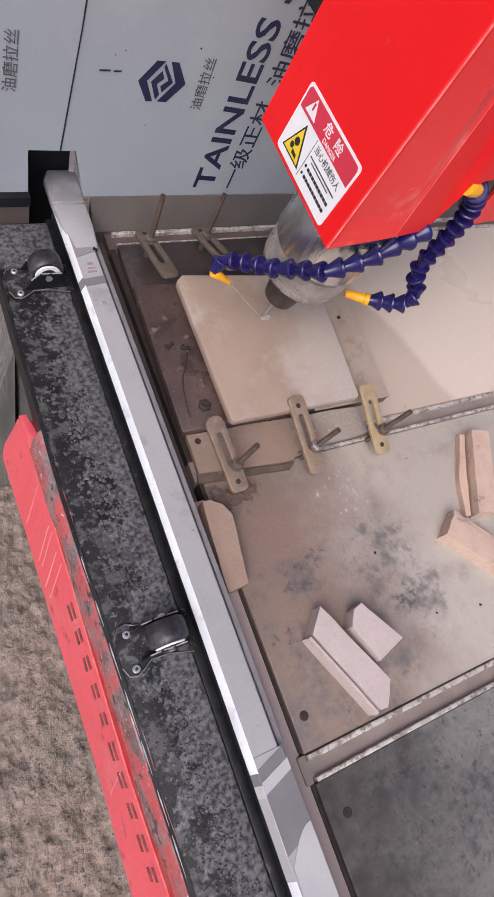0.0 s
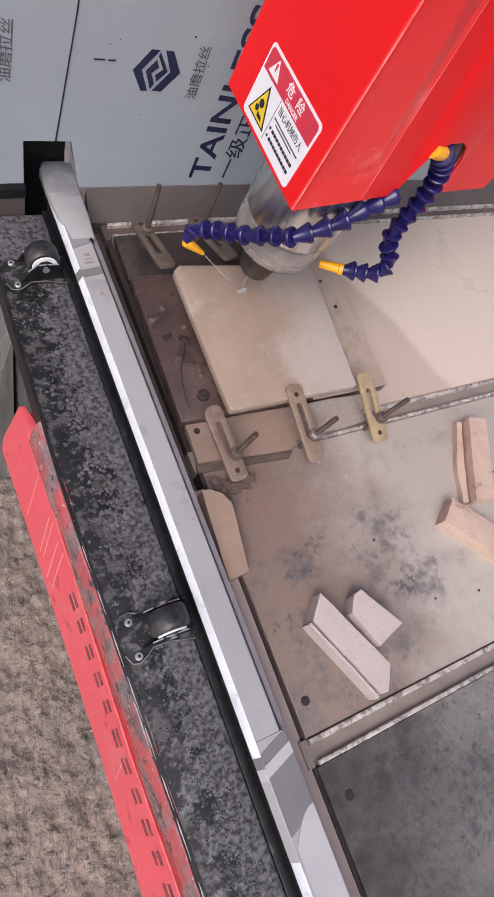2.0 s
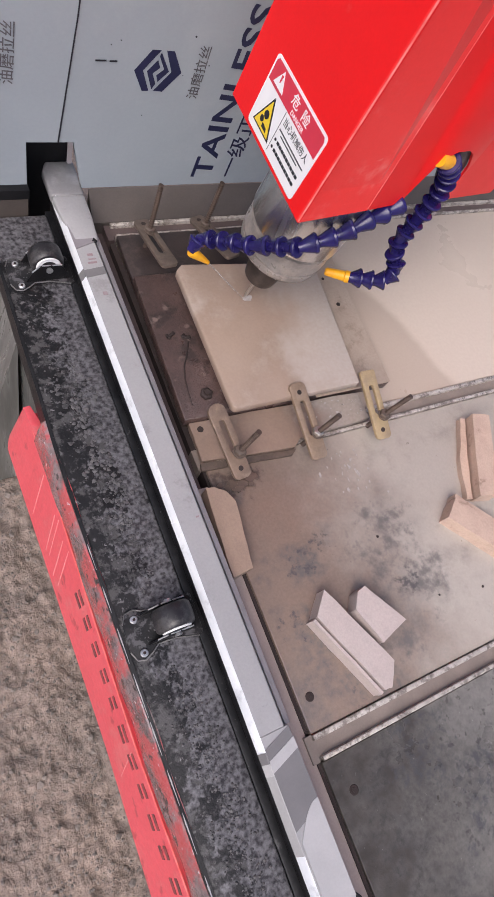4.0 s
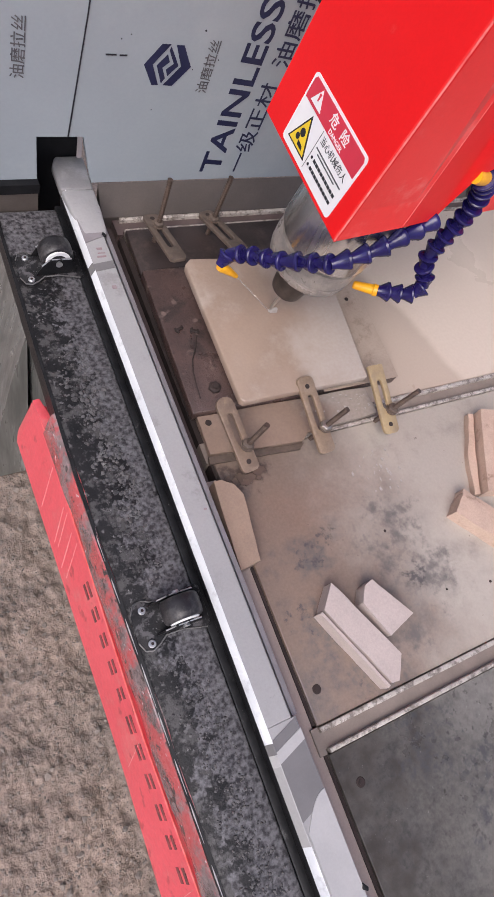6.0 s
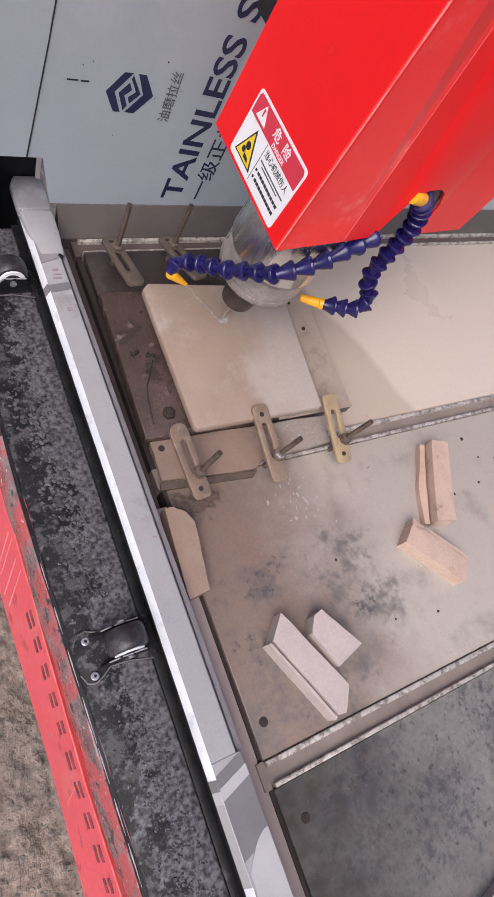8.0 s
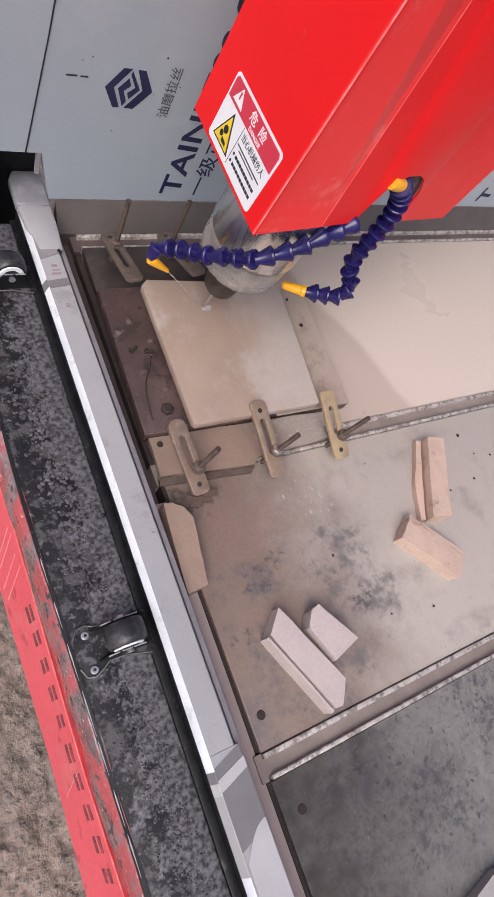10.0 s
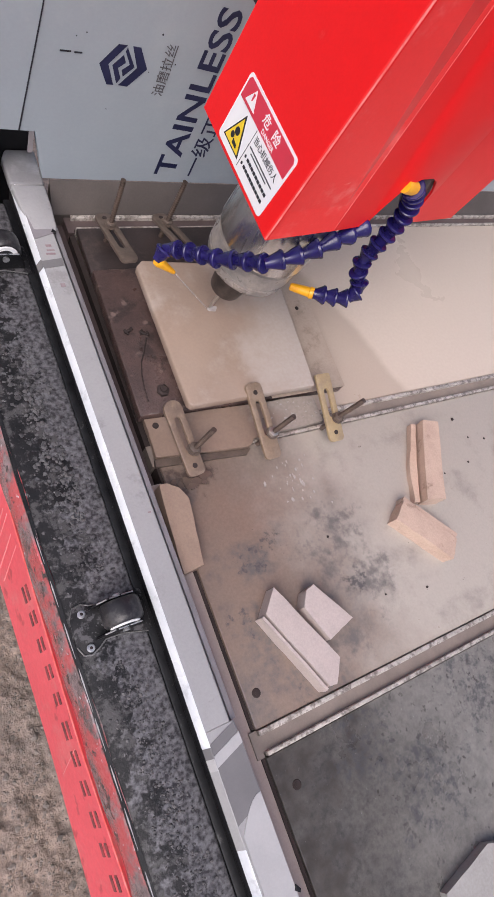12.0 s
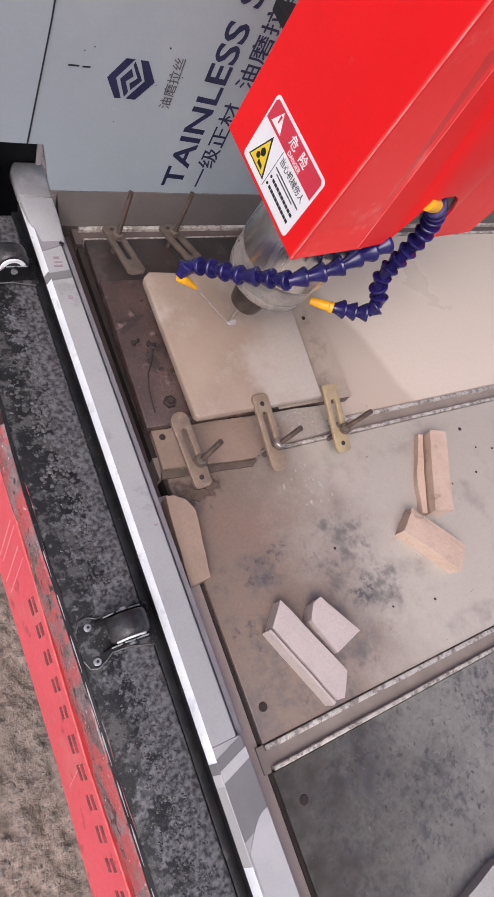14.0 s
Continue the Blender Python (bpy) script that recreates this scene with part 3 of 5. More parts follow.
beam_patch(-0.0763, -0.0420, 0.0365, 0.0485, FILM_DARK, "grey tape band")
beam_patch(-0.0763, -0.0405, 0.0245, 0.0365, FILM_WHITE, "white tape band", up=0.0009)
beam_patch(-0.0763, -0.0405, -0.034, 0.0245, FILM_DARK, "grey torn film")
beam_patch(-0.0745, -0.0405, -0.40, -0.051, FILM_WHITE, "loose white film with a rounded end", "loose_film", 0.0012, 0.0, 0.03)
beam_patch(-0.0763, -0.0470, 0.690, 0.703, FILM_DARK, "grey tape band", slant=0.004)
for y0, y1, material in ((0.690, 0.703, FILM_DARK), (0.0285, 0.0400, FILM_DARK), (0.0165, 0.0284, FILM_WHITE), (-0.062, 0.0164, FILM)):
    on_beam("tape_band", extrude_y([(-0.0767, 0.0464), (-0.0777, 0.0461), (-0.0829, 0.0346), (-0.0825, 0.0330), (-0.0770, 0.0440)], y0, y1, SK, 2), material, "grey tape folded over the bevel")
beam_patch(-0.0763, -0.0470, 0.745, 0.80, FILM_LIP, "folded film end", "loose_film", 0.0012, 0.01)
on_beam("end_cover", prism([(-0.0905, 0.8425), (-0.0410, 0.8425), (-0.0385, 0.9125), (-0.0820, 0.912), (-0.0905, 0.894)], 0.030, 0.0474, 0.004), FILM_OLD, "crumpled grey film over the beam end")
on_beam("loose_film", prism([(-0.0800, 0.755), (-0.0455, 0.755), (-0.0415, 0.800), (-0.0412, 0.842), (-0.0895, 0.842), (-0.0862, 0.800)], 0.032, 0.0468, 0.003), FILM, "pale film bunched before the beam end")
for u, y, w, h in ((-0.0605, 0.712, 0.013, 0.003), (-0.059, 0.719, 0.011, 0.002), (-0.060, 0.726, 0.008, 0.004), (-0.059, 0.655, 0.006, 0.006), (-0.055, -0.13, 0.012, 0.004), (-0.055, -0.137, 0.010, 0.003), (-0.052, 0.31, 0.004, 0.002)):
    on_beam("print_mark", block(u + SK * y - w / 2, u + SK * y + w / 2, y, y + h, 0.0450, 0.0456), RED_PRINT if y > 0 else FILM_DARK, "faded unreadable print")
for u, y in ((-0.0465, 0.752), (-0.0395, -0.118)):
    on_beam("black_clip", prism([(u + SK * y - 0.003, y), (u + SK * y + 0.002, y - 0.004), (u + SK * y + 0.004, y - 0.001), (u + SK * y, y + 0.005)], 0.0445, 0.0480, 0.0005), BLACK, "small black clip")

# ---- black steel deck ----
deck = thing("steel_deck", (0, 0, -0.52), "black painted steel side deck covered with pale dust", "machine side")


def on_deck(name, bm, material, label=""):
    bm.transform(Matrix.Translation((0, 0, 0.52)))
    return part(name, bm, material, deck, label)


def edge_x(y):
    return -0.171 - 0.035 * min(y, 0.4)


on_deck("deck_top", prism([(edge_x(-0.42), -0.42), (-0.0875, -0.42), (-0.0965, 0.845), (edge_x(0.845), 0.845), (edge_x(0.4), 0.4)], -0.05, 0.008, 0.003), DECK)
on_deck("black_gap_strip", extrude_y([(-0.0905, 0.0095), (-0.0799, 0.0095), (-0.0799, -0.04), (-0.0905, -0.04)], -0.42, 0.85, SK, 4, 0.001), DECK_EDGE)
for y0, y1, shift, skew in ((-0.42, 0.3995, 0.0, -0.035), (0.40, 0.845, -0.014, 0.0)):
    on_deck("edge_bead", extrude_y([(-0.1735 + shift, 0.0085), (-0.1690 + shift, 0.0095), (-0.1690 + shift, -0.03), (-0.1750 + shift, -0.03)], y0, y1, skew, 30, 0.0, 0.0010), DECK_EDGE, "scratched black edge")
on_deck("side_panel", prism([(edge_x(-0.42) + 0.006, -0.42), (-0.10, -0.42), (-0.11, 0.84), (edge_x(0.84) + 0.003, 0.84), (edge_x(0.4) + 0.003, 0.4)], -0.52, -0.05), SIDE, "side panel under streaky plastic wrap")
on_deck("plastic_drape", extrude_y([(-0.1885, -0.030), (-0.215, -0.16), (-0.245, -0.33), (-0.285, -0.515), (-0.195, -0.515), (-0.1830, -0.030)], 0.650, 0.842, 0.0, 60, 0.0, 0.0075), SIDE, "streaky clear plastic drape hanging from the deck")
on_deck("drip_wrap", extrude_y([(-0.1690, 0.0088), (-0.1745, 0.0040), (-0.1805, -0.018), (-0.1835, -0.046), (-0.165, -0.054), (-0.165, 0.0)], -0.42, 0.500, -0.035, 130, 0.0, 0.0030), HAZE_FILM, "crumpled clear wrap stained red")

verts, faces = [], []
for k in range(1500):  # crumbs of stone dust along the middle of the deck
    y = random.uniform(-0.40, 0.60)
    x = -0.128 - 0.018 * y + random.gauss(0, 0.014)
    if not edge_x(y) + 0.008 < x < -0.098 or abs(y - 0.205) < 0.045:
        continue
    r = random.uniform(0.0008, 0.0020) * (1.9 if 0.32 < y < 0.55 and random.random() < 0.5 else 1.0)
    first = len(verts)
    verts += [Vector((x, y, 0.0082 + 0.2 * r)) + Vector((1, 1, 0.6)) * (v + Vector((random.uniform(-1, 1), random.uniform(-1, 1), random.uniform(-1, 0.5))) * 0.35) * r for v in ball_v]
    faces += [[first + q for q in f] for f in ball_f]
me = bpy.data.meshes.new("dust_crumbs")
me.from_pydata([tuple(v) for v in verts], [], faces)
bm = bmesh.new()
bm.from_mesh(me)
bpy.data.meshes.remove(me)
crumbs = part("dust_crumbs", bm, CRUMB)
tagged(crumbs, "grey crumbs of wet stone dust on the black deck", "dust", kind="stuff")

# ---- red tube ----
tube = thing("red_box_tube", (0, 0, -0.15), "red box tube wrapped in clear film, with dark print", "box tube")


def on_tube(name, bm, material, label=""):
    bm.transform(Matrix.Translation((0, 0, 0.15)))
    return part(name, bm, material, tube, label)


def ridge(y):
    return Vector((-0.1865 - 0.05 * min(y, 0.1) - 0.018 * max(y - 0.1, 0), y, -0.05))


def foot(y):
    return Vector((-0.212 - 0.014 * min(y, 0.1) - 0.036 * max(y - 0.1, 0), y, -0.15))


def on_side(y, k, lift=0.0):
    """A point of the tube's outer face: k from 0 at the ridge to 1 at its foot."""
    p, q = ridge(y), foot(y)
    n = (q - p).cross(Vector((0, 1, 0))).normalized()
    n = n if n.x < 0 else -n
    return p.lerp(q, k) + n * lift


def side_patch(corners, lift):
    bm = bmesh.new()
    lo = [bm.verts.new(on_side(y, k, 0.0)) for y, k in corners]
    hi = [bm.verts.new(on_side(y, k, lift)) for y, k in corners]
    bm.faces.new(lo[::-1])
    bm.faces.new(hi)
    for i in range(len(lo)):
        j = (i + 1) % len(lo)
        bm.faces.new((lo[i], lo[j], hi[j], hi[i]))
    bmesh.ops.recalc_face_normals(bm, faces=bm.faces)
    return bm


def ruled(rows):
    """Closed sections at even steps along y, skinned."""
    bm = bmesh.new()
    rings = [[bm.verts.new(p) for p in r] for r in rows]
    for a, c in zip(rings, rings[1:]):
        for i in range(len(a)):
            j = (i + 1) % len(a)
            bm.faces.new((a[i], a[j], c[j], c[i]))
    bm.faces.new(rings[0])
    bm.faces.new(rings[-1][::-1])
    bmesh.ops.recalc_face_normals(bm, faces=bm.faces)
    return smooth(bm, 30)


steps = [-0.42 + 0.965 * k / 40 for k in range(41)]
on_tube("tube_top", ruled([[ridge(y) + Vector((0.0004, 0, 0.0006)), ridge(y) + Vector((0.013, 0, -0.004 + 0.0015 * noise.noise(Vector((0, y * 20, 0))))), ridge(y) + Vector((0.015, 0, -0.06)), ridge(y) + Vector((0.0004, 0, -0.06))] for y in steps]), RED_FILM)
on_tube("tube_side", ruled([[ridge(y), ridge(y) + Vector((0.0002, 0, -0.06)), foot(y) + Vector((0.02, 0, 0)), foot(y)] for y in steps]), RED_LIT, "outer red face painted paler as lit")
on_tube("tube_ridge", ruled([[ridge(y) + Vector((-0.0008, 0, 0.0002)), ridge(y) + Vector((0.0002, 0, 0.0014)), ridge(y) + Vector((0.0014, 0, 0.0006)), ridge(y) + Vector((0.0004, 0, -0.001))] for y in steps]), RED_EDGE, "pale line along the ridge")
# rounded end of the tube with a loose flap of film
on_tube("tube_end", ruled([[ridge(y) + Vector((-0.004 * q, 0, -0.02 * q * q)), ridge(y) + Vector((0.004 - 0.006 * q, 0, -0.06)), foot(y) + Vector((0.02, 0, 0)), foot(y) + Vector((0.007 * q, 0, 0.01 * q * q))]
                            for y, q in ((0.545, 0.0), (0.551, 0.25), (0.556, 0.5), (0.560, 0.8), (0.562, 1.1))]), RED_LIT, "folded film over the tube's end")
on_tube("film_flap", prism([(-0.1985, 0.507), (-0.1850, 0.523), (-0.1935, 0.556), (-0.2030, 0.555)], -0.050, -0.0475, 0.0006), RED_LIT, "loose flap of red film")
for k in range(12):  # worn print, each character as two bars
    y, h = 0.292 - k * 0.0340, (0.021, 0.017, 0.017, 0.017, 0.015, 0.021, 0.018, 0.017, 0.018, 0.015, 0.017, 0.020)[k]
    for a, c in ((0.14, 0.20), (0.27, 0.33)):
        on_tube("print_bar", side_patch([(y, a), (y, c), (y - h, c), (y - h, a)], 0.0008), PRINT_RED, "dark worn print")
for k, y in enumerate((0.43, 0.372, 0.362, 0.335, 0.318, 0.065, -0.095)):
    a, c = 0.86 - 0.05 * (k % 3), 0.10 + 0.07 * (k % 2)
    w = 0.0016 if k in (1, 3) else 0.0009
    on_tube("film_crease", side_patch([(y, a), (y + w, a), (y + 0.024 + w, c), (y + 0.024, c)], 0.0006), CREASE, "pale crease in the film")
for k in range(13):  # broken white line painting the highlight along the wrap's fold
    y = 0.33 - k * 0.052 + random.uniform(-0.01, 0.01)
    a, c = y, y - random.uniform(0.02, 0.05)
    on_deck("wrap_fold", turned([(0, 0.0002), (0.3, 0.0009), (0.6, 0.0005), (1, 0.0002)], (-0.1722 - 0.035 * a, a, 0.0088), (-0.1722 - 0.035 * c, c, 0.0090), 6), FILM_WHITE, "white thread painting the highlight on the wrap's fold")

# ---- sheet-metal wall ----
WY = 0.858
wall = thing("wall_back", (0, WY, -0.52), "stainless sheet wall under pale blue-white printed protective film", "wall", kind="structure")


def on_wall(name, bm, material, label=""):
    bm.transform(Matrix.Translation((0, -WY, 0.52)))
    return part(name, bm, material, wall, label)


bm = prism([(-0.0402, -0.044), (1.6, -0.044), (1.6, -0.95), (-0.0464, -0.95), (-0.0464, -0.1242), (-0.0569, -0.1242)], WY, WY + 0.012)
bm.transform(Matrix(((1, 0, 0, 0), (0, 0, 1, 0), (0, -1, 0, 0), (0, 0, 0, 1))))
on_wall("sheet", bm, WALLFILM)
on_wall("sheet", block(-0.70, -0.121, WY, WY + 0.012, 0.054, 0.95), WALLFILM)
on_wall("sheet", block(-0.121, -0.0464, WY, WY + 0.012, 0.124, 0.95), WALLFILM)
# A black block fills the opening behind the beam's end.
on_wall("black_recess", joined(block(-0.125, -0.04, WY + 0.056, WY + 0.09, -0.52, 0.14)), BLACK, "black block closing the opening where the beam passes")
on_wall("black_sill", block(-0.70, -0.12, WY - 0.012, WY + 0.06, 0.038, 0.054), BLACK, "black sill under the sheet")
on_wall("upstand", block(-0.70, -0.122, WY - 0.010, WY + 0.06, -0.02, 0.0378), LEDGE, "dusty grey upstand behind the deck")
on_wall("cut_edge", block(-0.0640, -0.0575, WY + 0.001, WY + 0.004, 0.088, 0.1235), FILM_LIP, "peeled film corner")


def wall_pose(x, z, turn=0.0, up=0.0006):
    """Axes on the wall: first axis right, second up, third towards the room."""
    return Matrix.Translation((x, WY - up, z)) @ Matrix(((1, 0, 0, 0), (0, 0, -1, 0), (0, 1, 0, 0), (0, 0, 0, 1))) @ Euler((0, 0, radians(turn))).to_matrix().to_4x4()


seam = [(-0.0795, 0.124), (-0.0775, 0.124), (-0.060, 0.29), (-0.0575, 0.318), (0.005, 0.94), (0.0025, 0.94), (-0.060, 0.31), (-0.0615, 0.29)]
bm = prism([(x, z) for x, z in seam], 0, 0.0006)
bm.transform(wall_pose(0, 0))
on_wall("seam_line", bm, INK, "black joint line")
TURN = 90 - 5.5
on_wall("lettering", text_bm("TAINLESS STEEL", 0.0485, wall_pose(0.1700, 0.0570, TURN), 0.0003, 1.32, 0.0007), NAVY, "TAINLESS STEEL in navy capitals")
on_wall("lettering", text_bm("一级正材  油磨拉丝", 0.0325, wall_pose(0.2120, 0.0555, TURN), 0.0003, 1.22, 0.0001), NAVY, "navy Chinese print")
on_wall("lettering", text_bm("TAINLESS STEEL", 0.0485, wall_pose(0.9500, 0.0570, TURN), 0.0003, 1.32, 0.0007), NAVY, "TAINLESS STEEL in navy capitals")
on_wall("lettering", text_bm("油磨拉丝", 0.0185, wall_pose(0.1115, 0.194, TURN + 1), 0.0003, 1.02), FAINT, "worn grey Chinese print")
on_wall("lettering", text_bm("油磨拉丝", 0.0185, wall_pose(-0.137, 0.205, TURN + 1), 0.0003, 1.02), FAINT, "worn grey Chinese print")


def hexa(r, rot=0.0):
    return [(r * 1.0 * math.cos(radians(60 * k + rot)), r * math.sin(radians(60 * k + rot))) for k in range(6)]


EMBLEM_A = [(0.0156, 0.2314), (0.0365, 0.2593), (0.0485, 0.2595), (0.0276, 0.2322), (0.0395, 0.2045), (0.0302, 0.2041)]
EMBLEM_B = [(0.0558, 0.2593), (0.0668, 0.2591), (0.0818, 0.2315), (0.0592, 0.2040), (0.0462, 0.2048), (0.0674, 0.2314)]
EMBLEM_C = [(0.0332, 0.2312), (0.0461, 0.2466), (0.0506, 0.2366), (0.0415, 0.2286), (0.0477, 0.2146), (0.0432, 0.2068)]
EMBLEM_D = [(0.0493, 0.2566), (0.0637, 0.2322), (0.0502, 0.2174), (0.0470, 0.2261), (0.0566, 0.2344), (0.0475, 0.2514)]
for outline in (EMBLEM_A, EMBLEM_B, EMBLEM_C, EMBLEM_D):
    on_wall("emblem_bar", plate2d(outline, wall_pose(0, 0)), NAVY, "navy bar of a hexagon emblem")
for x, z, w in ((-0.036, 0.2405, 0.014), (-0.018, 0.2405, 0.010)):
    on_wall("dash_mark", plate2d([(0, 0), (w, 0.0005), (w, 0.0025), (0, 0.002)], wall_pose(x, z)), INK)
for x, z, r in ((0.092, 0.2795, 0.0022), (-0.018, 0.262, 0.0014), (-0.006, 0.268, 0.0014), (0.12, 0.243, 0.0014), (0.036, 0.168, 0.0012), (0.085, 0.228, 0.001)):
    on_wall("speck", plate2d(hexa(r * 0.65), wall_pose(x, z)), INK)
on_wall("dash_mark", plate2d([(0, 0), (0.044, 0.001), (0.044, 0.004), (0, 0.003)], wall_pose(0.80, 0.083)), INK)

# ---- work piece ----
board = thing("base_board", (0.15, 0.56, 0), "mud-soaked brown support board under the marble slab", "board")
BB = (0.15, 0.56, 0)
part("board_body", prism([(-0.013, 0.452), (0.343, 0.441), (0.358, 0.70), (-0.005, 0.703)], 0.0005, 0.02, 0.002, base=BB), BOARD, board)
part("packing_layer", prism([(0.060, 0.449), (0.255, 0.448), (0.280, 0.66), (0.072, 0.68)], 0.0201, 0.0369, 0.001, base=BB), BOARD, board, "dark packing layer under the slab")
part("back_board", prism([(-0.005, 0.7035), (0.31, 0.7035), (0.31, 0.79), (-0.003, 0.79)], 0.0005, 0.012, 0.001, base=BB), BOARD_DARK, board, "dark wet board behind the slab")
part("pale_board", prism([(0.20, 0.442), (0.3435, 0.4405), (0.3585, 0.7005), (0.21, 0.70)], 0.0199, 0.0212, 0.0, base=BB), BOARD_CREAM, board, "board edge under cream mud")
part("front_strip", prism([(-0.0070, 0.3920), (0.136, 0.3778), (0.150, 0.3890), (0.2800, 0.3935), (0.282, 0.4400), (-0.006, 0.4515)], 0.0005, 0.010, 0.0, base=BB, jitter=0.0016), BOARD_PALE, board, "muddy packing strip")
part("thin_strip", prism([(-0.0113, 0.3804), (0.129, 0.3683), (0.139, 0.3764), (-0.0093, 0.3905)], 0.0005, 0.006, 0.0, base=BB, jitter=0.0012), MUDMETAL, board)
for x, y, r in ((0.322, 0.60, 0.004), (0.318, 0.655, 0.003)):
    part("screw_hole", turned([(0, r), (1, r * 0.8)], (x, y, 0.0195), (x, y, 0.0225), 12, BB), RUST, board, "dark hole in the board")
part("big_bolt", joined(nut((0.031, 0.484, 0.0200), 0.0095, 0.006, BB), turned([(0, 0.005), (1, 0.0045)], (0.031, 0.484, 0.026), (0.031, 0.484, 0.029), 12, BB)), RUST, board, "muddy bolt head in the board")
for x, y, a in ((0.014, 0.589, 0.4), (0.036, 0.582, -0.5)):
    bm = joined(block(-0.007, 0.007, -0.0022, 0.0022, 0.0, 0.004, 0.0008), block(-0.0055, -0.0025, -0.005, 0.005, 0.0, 0.003, 0.0006), turned([(0, 0.0024), (1, 0.002)], (0.004, 0, 0.003), (0.004, 0, 0.0065), 8))
    bm.transform(Matrix.Translation((x - BB[0], y - BB[1], 0.0200)) @ Euler((0, 0, a)).to_matrix().to_4x4())
    part("wire_clip", bm, RUST, board, "small muddy clip")
crack = [(0.037, 0.574), (0.027, 0.553), (0.016, 0.535), (0.010, 0.515), (0.007, 0.495), (0.005, 0.472)]
for a, c in zip(crack, crack[1:]):
    part("wire_piece", turned([(0, 0.0010), (1, 0.0010)], (*a, 0.0208), (*c, 0.0208), 8, BB), RUST, board, "thin dark wire on the board")
part("screw_hole", turned([(0, 0.005), (1, 0.0045)], (0.007, 0.438, 0.0085), (0.007, 0.438, 0.0118), 12, BB), RUST, board, "dark hole in the packing strip")
slab = part("marble_slab", prism([(0.047, 0.4445), (0.052, 0.439), (0.262, 0.4375), (0.290, 0.668), (0.061, 0.690), (0.050, 0.680)], 0.037, 0.052, 0.0022, base=(0.16, 0.56, 0.037)), SLAB)
slab.location = (0.16, 0.56, 0.037)
tagged(slab, "wet cream marble slab clamped for engraving", "stone slab")

# ---- clamps ----


def clamp(tip, tail, z_tip, z_tail, material, label, rod_top, s=0.66, holes=(0.88,), slot=(0.30, 0.74), tip_round=0.5):
    """A slotted strap from its tip on the slab to its tail, held by a nut on a threaded rod."""
    t, e = Vector((*tip, z_tip)), Vector((*tail, z_tail))
    mid = t.lerp(e, s)
    c = thing("clamp", (mid.x, mid.y, 0), label, "clamp", "clamps holding the slab")
    length, w, h = (e - t).length, 0.0135, 0.006
    bm = bmesh.new()
    slot0, slot1, sw = length * slot[0], length * slot[1], 0.0046
    corner = w * tip_round

    def ring(z):
        out = []
        for cx, cy, r, a0 in ((-w, 0.0, corner, 180), (w, 0.0, corner, 270), (w, length, w * 0.55, 0), (-w, length, w * 0.55, 90)):
            ox, oy = cx - math.copysign(r, cx), cy + (r if cy == 0.0 else -r)
            out += [(ox + r * math.cos(radians(a0 + 22.5 * k)), oy + r * math.sin(radians(a0 + 22.5 * k))) for k in range(5)]
        inn = [(sw * math.cos(a), slot0 + sw * math.sin(a)) for a in [math.pi + math.pi * k / 6 for k in range(7)]] + [(sw * math.cos(a), slot1 + sw * math.sin(a)) for a in [math.pi * k / 6 for k in range(7)]]
        return [bm.verts.new((x, y, z)) for x, y in out], [bm.verts.new((x, y, z)) for x, y in inn]
    (o0, i0), (o1, i1) = ring(0), ring(h)
    for a, b in ((o0, o1), (i0, i1)):
        for k in range(len(a)):
            j = (k + 1) % len(a)
            bm.faces.new((a[k], a[j], b[j], b[k]))
    for o, i in ((o0, i0), (o1, i1)):
        es = [bm.edges.get((r[k], r[(k + 1) % len(r)])) for r in (o, i) for k in range(len(r))]
        bmesh.ops.triangle_fill(bm, use_beauty=True, edges=es)
    bmesh.ops.recalc_face_normals(bm, faces=bm.faces)
    rim = [x for x in bm.edges if len(x.link_faces) == 2 and radians(60) < x.calc_face_angle(0) and abs(x.verts[0].co.z - x.verts[1].co.z) < 1e-6]
    bmesh.ops.bevel(bm, geom=rim, offset=0.0008, segments=2, profile=0.5, affect="EDGES")
    way = (e - t).normalized()
    side = Vector((way.y, -way.x, 0)).normalized()
    up_way = side.cross(way)
    m = Matrix.Translation(t - c.location) @ Matrix((side, way, up_way)).transposed().to_4x4()
    bm.transform(m)
    part("clamp_plate", smooth(bm, 30), material, c)
    b = Vector(c.location)
    for q in holes:
        hole = turned([(0, 0.0036), (1, 0.0036)], m @ Vector((0, length * q, h - 0.0005)) + b, m @ Vector((0, length * q, h + 0.0005)) + b, 14, b)
        part("hole", hole, RUST, c, "dark round hole")
    part("threaded_rod", rod((mid.x, mid.y, 0.0), rod_top, 0.0040, 12, b, 30), ROD_RUST, c, "rusty threaded rod")
    lean = (Vector(rod_top) - Vector((mid.x, mid.y, 0.0))).normalized()
    foot_at = Vector((mid.x, mid.y, 0)) + lean * ((mid.z + h) / lean.z)
    part("nut", nut(foot_at, 0.0085, 0.007, b), STEEL if material is BRASS else MUDMETAL, c, "hexagon nut")
    part("washer", turned([(0, 0.0100), (1, 0.0100)], foot_at - Vector((0, 0, 0.001)), foot_at + Vector((0, 0, 0.0012)), 18, b), MUDMETAL, c)


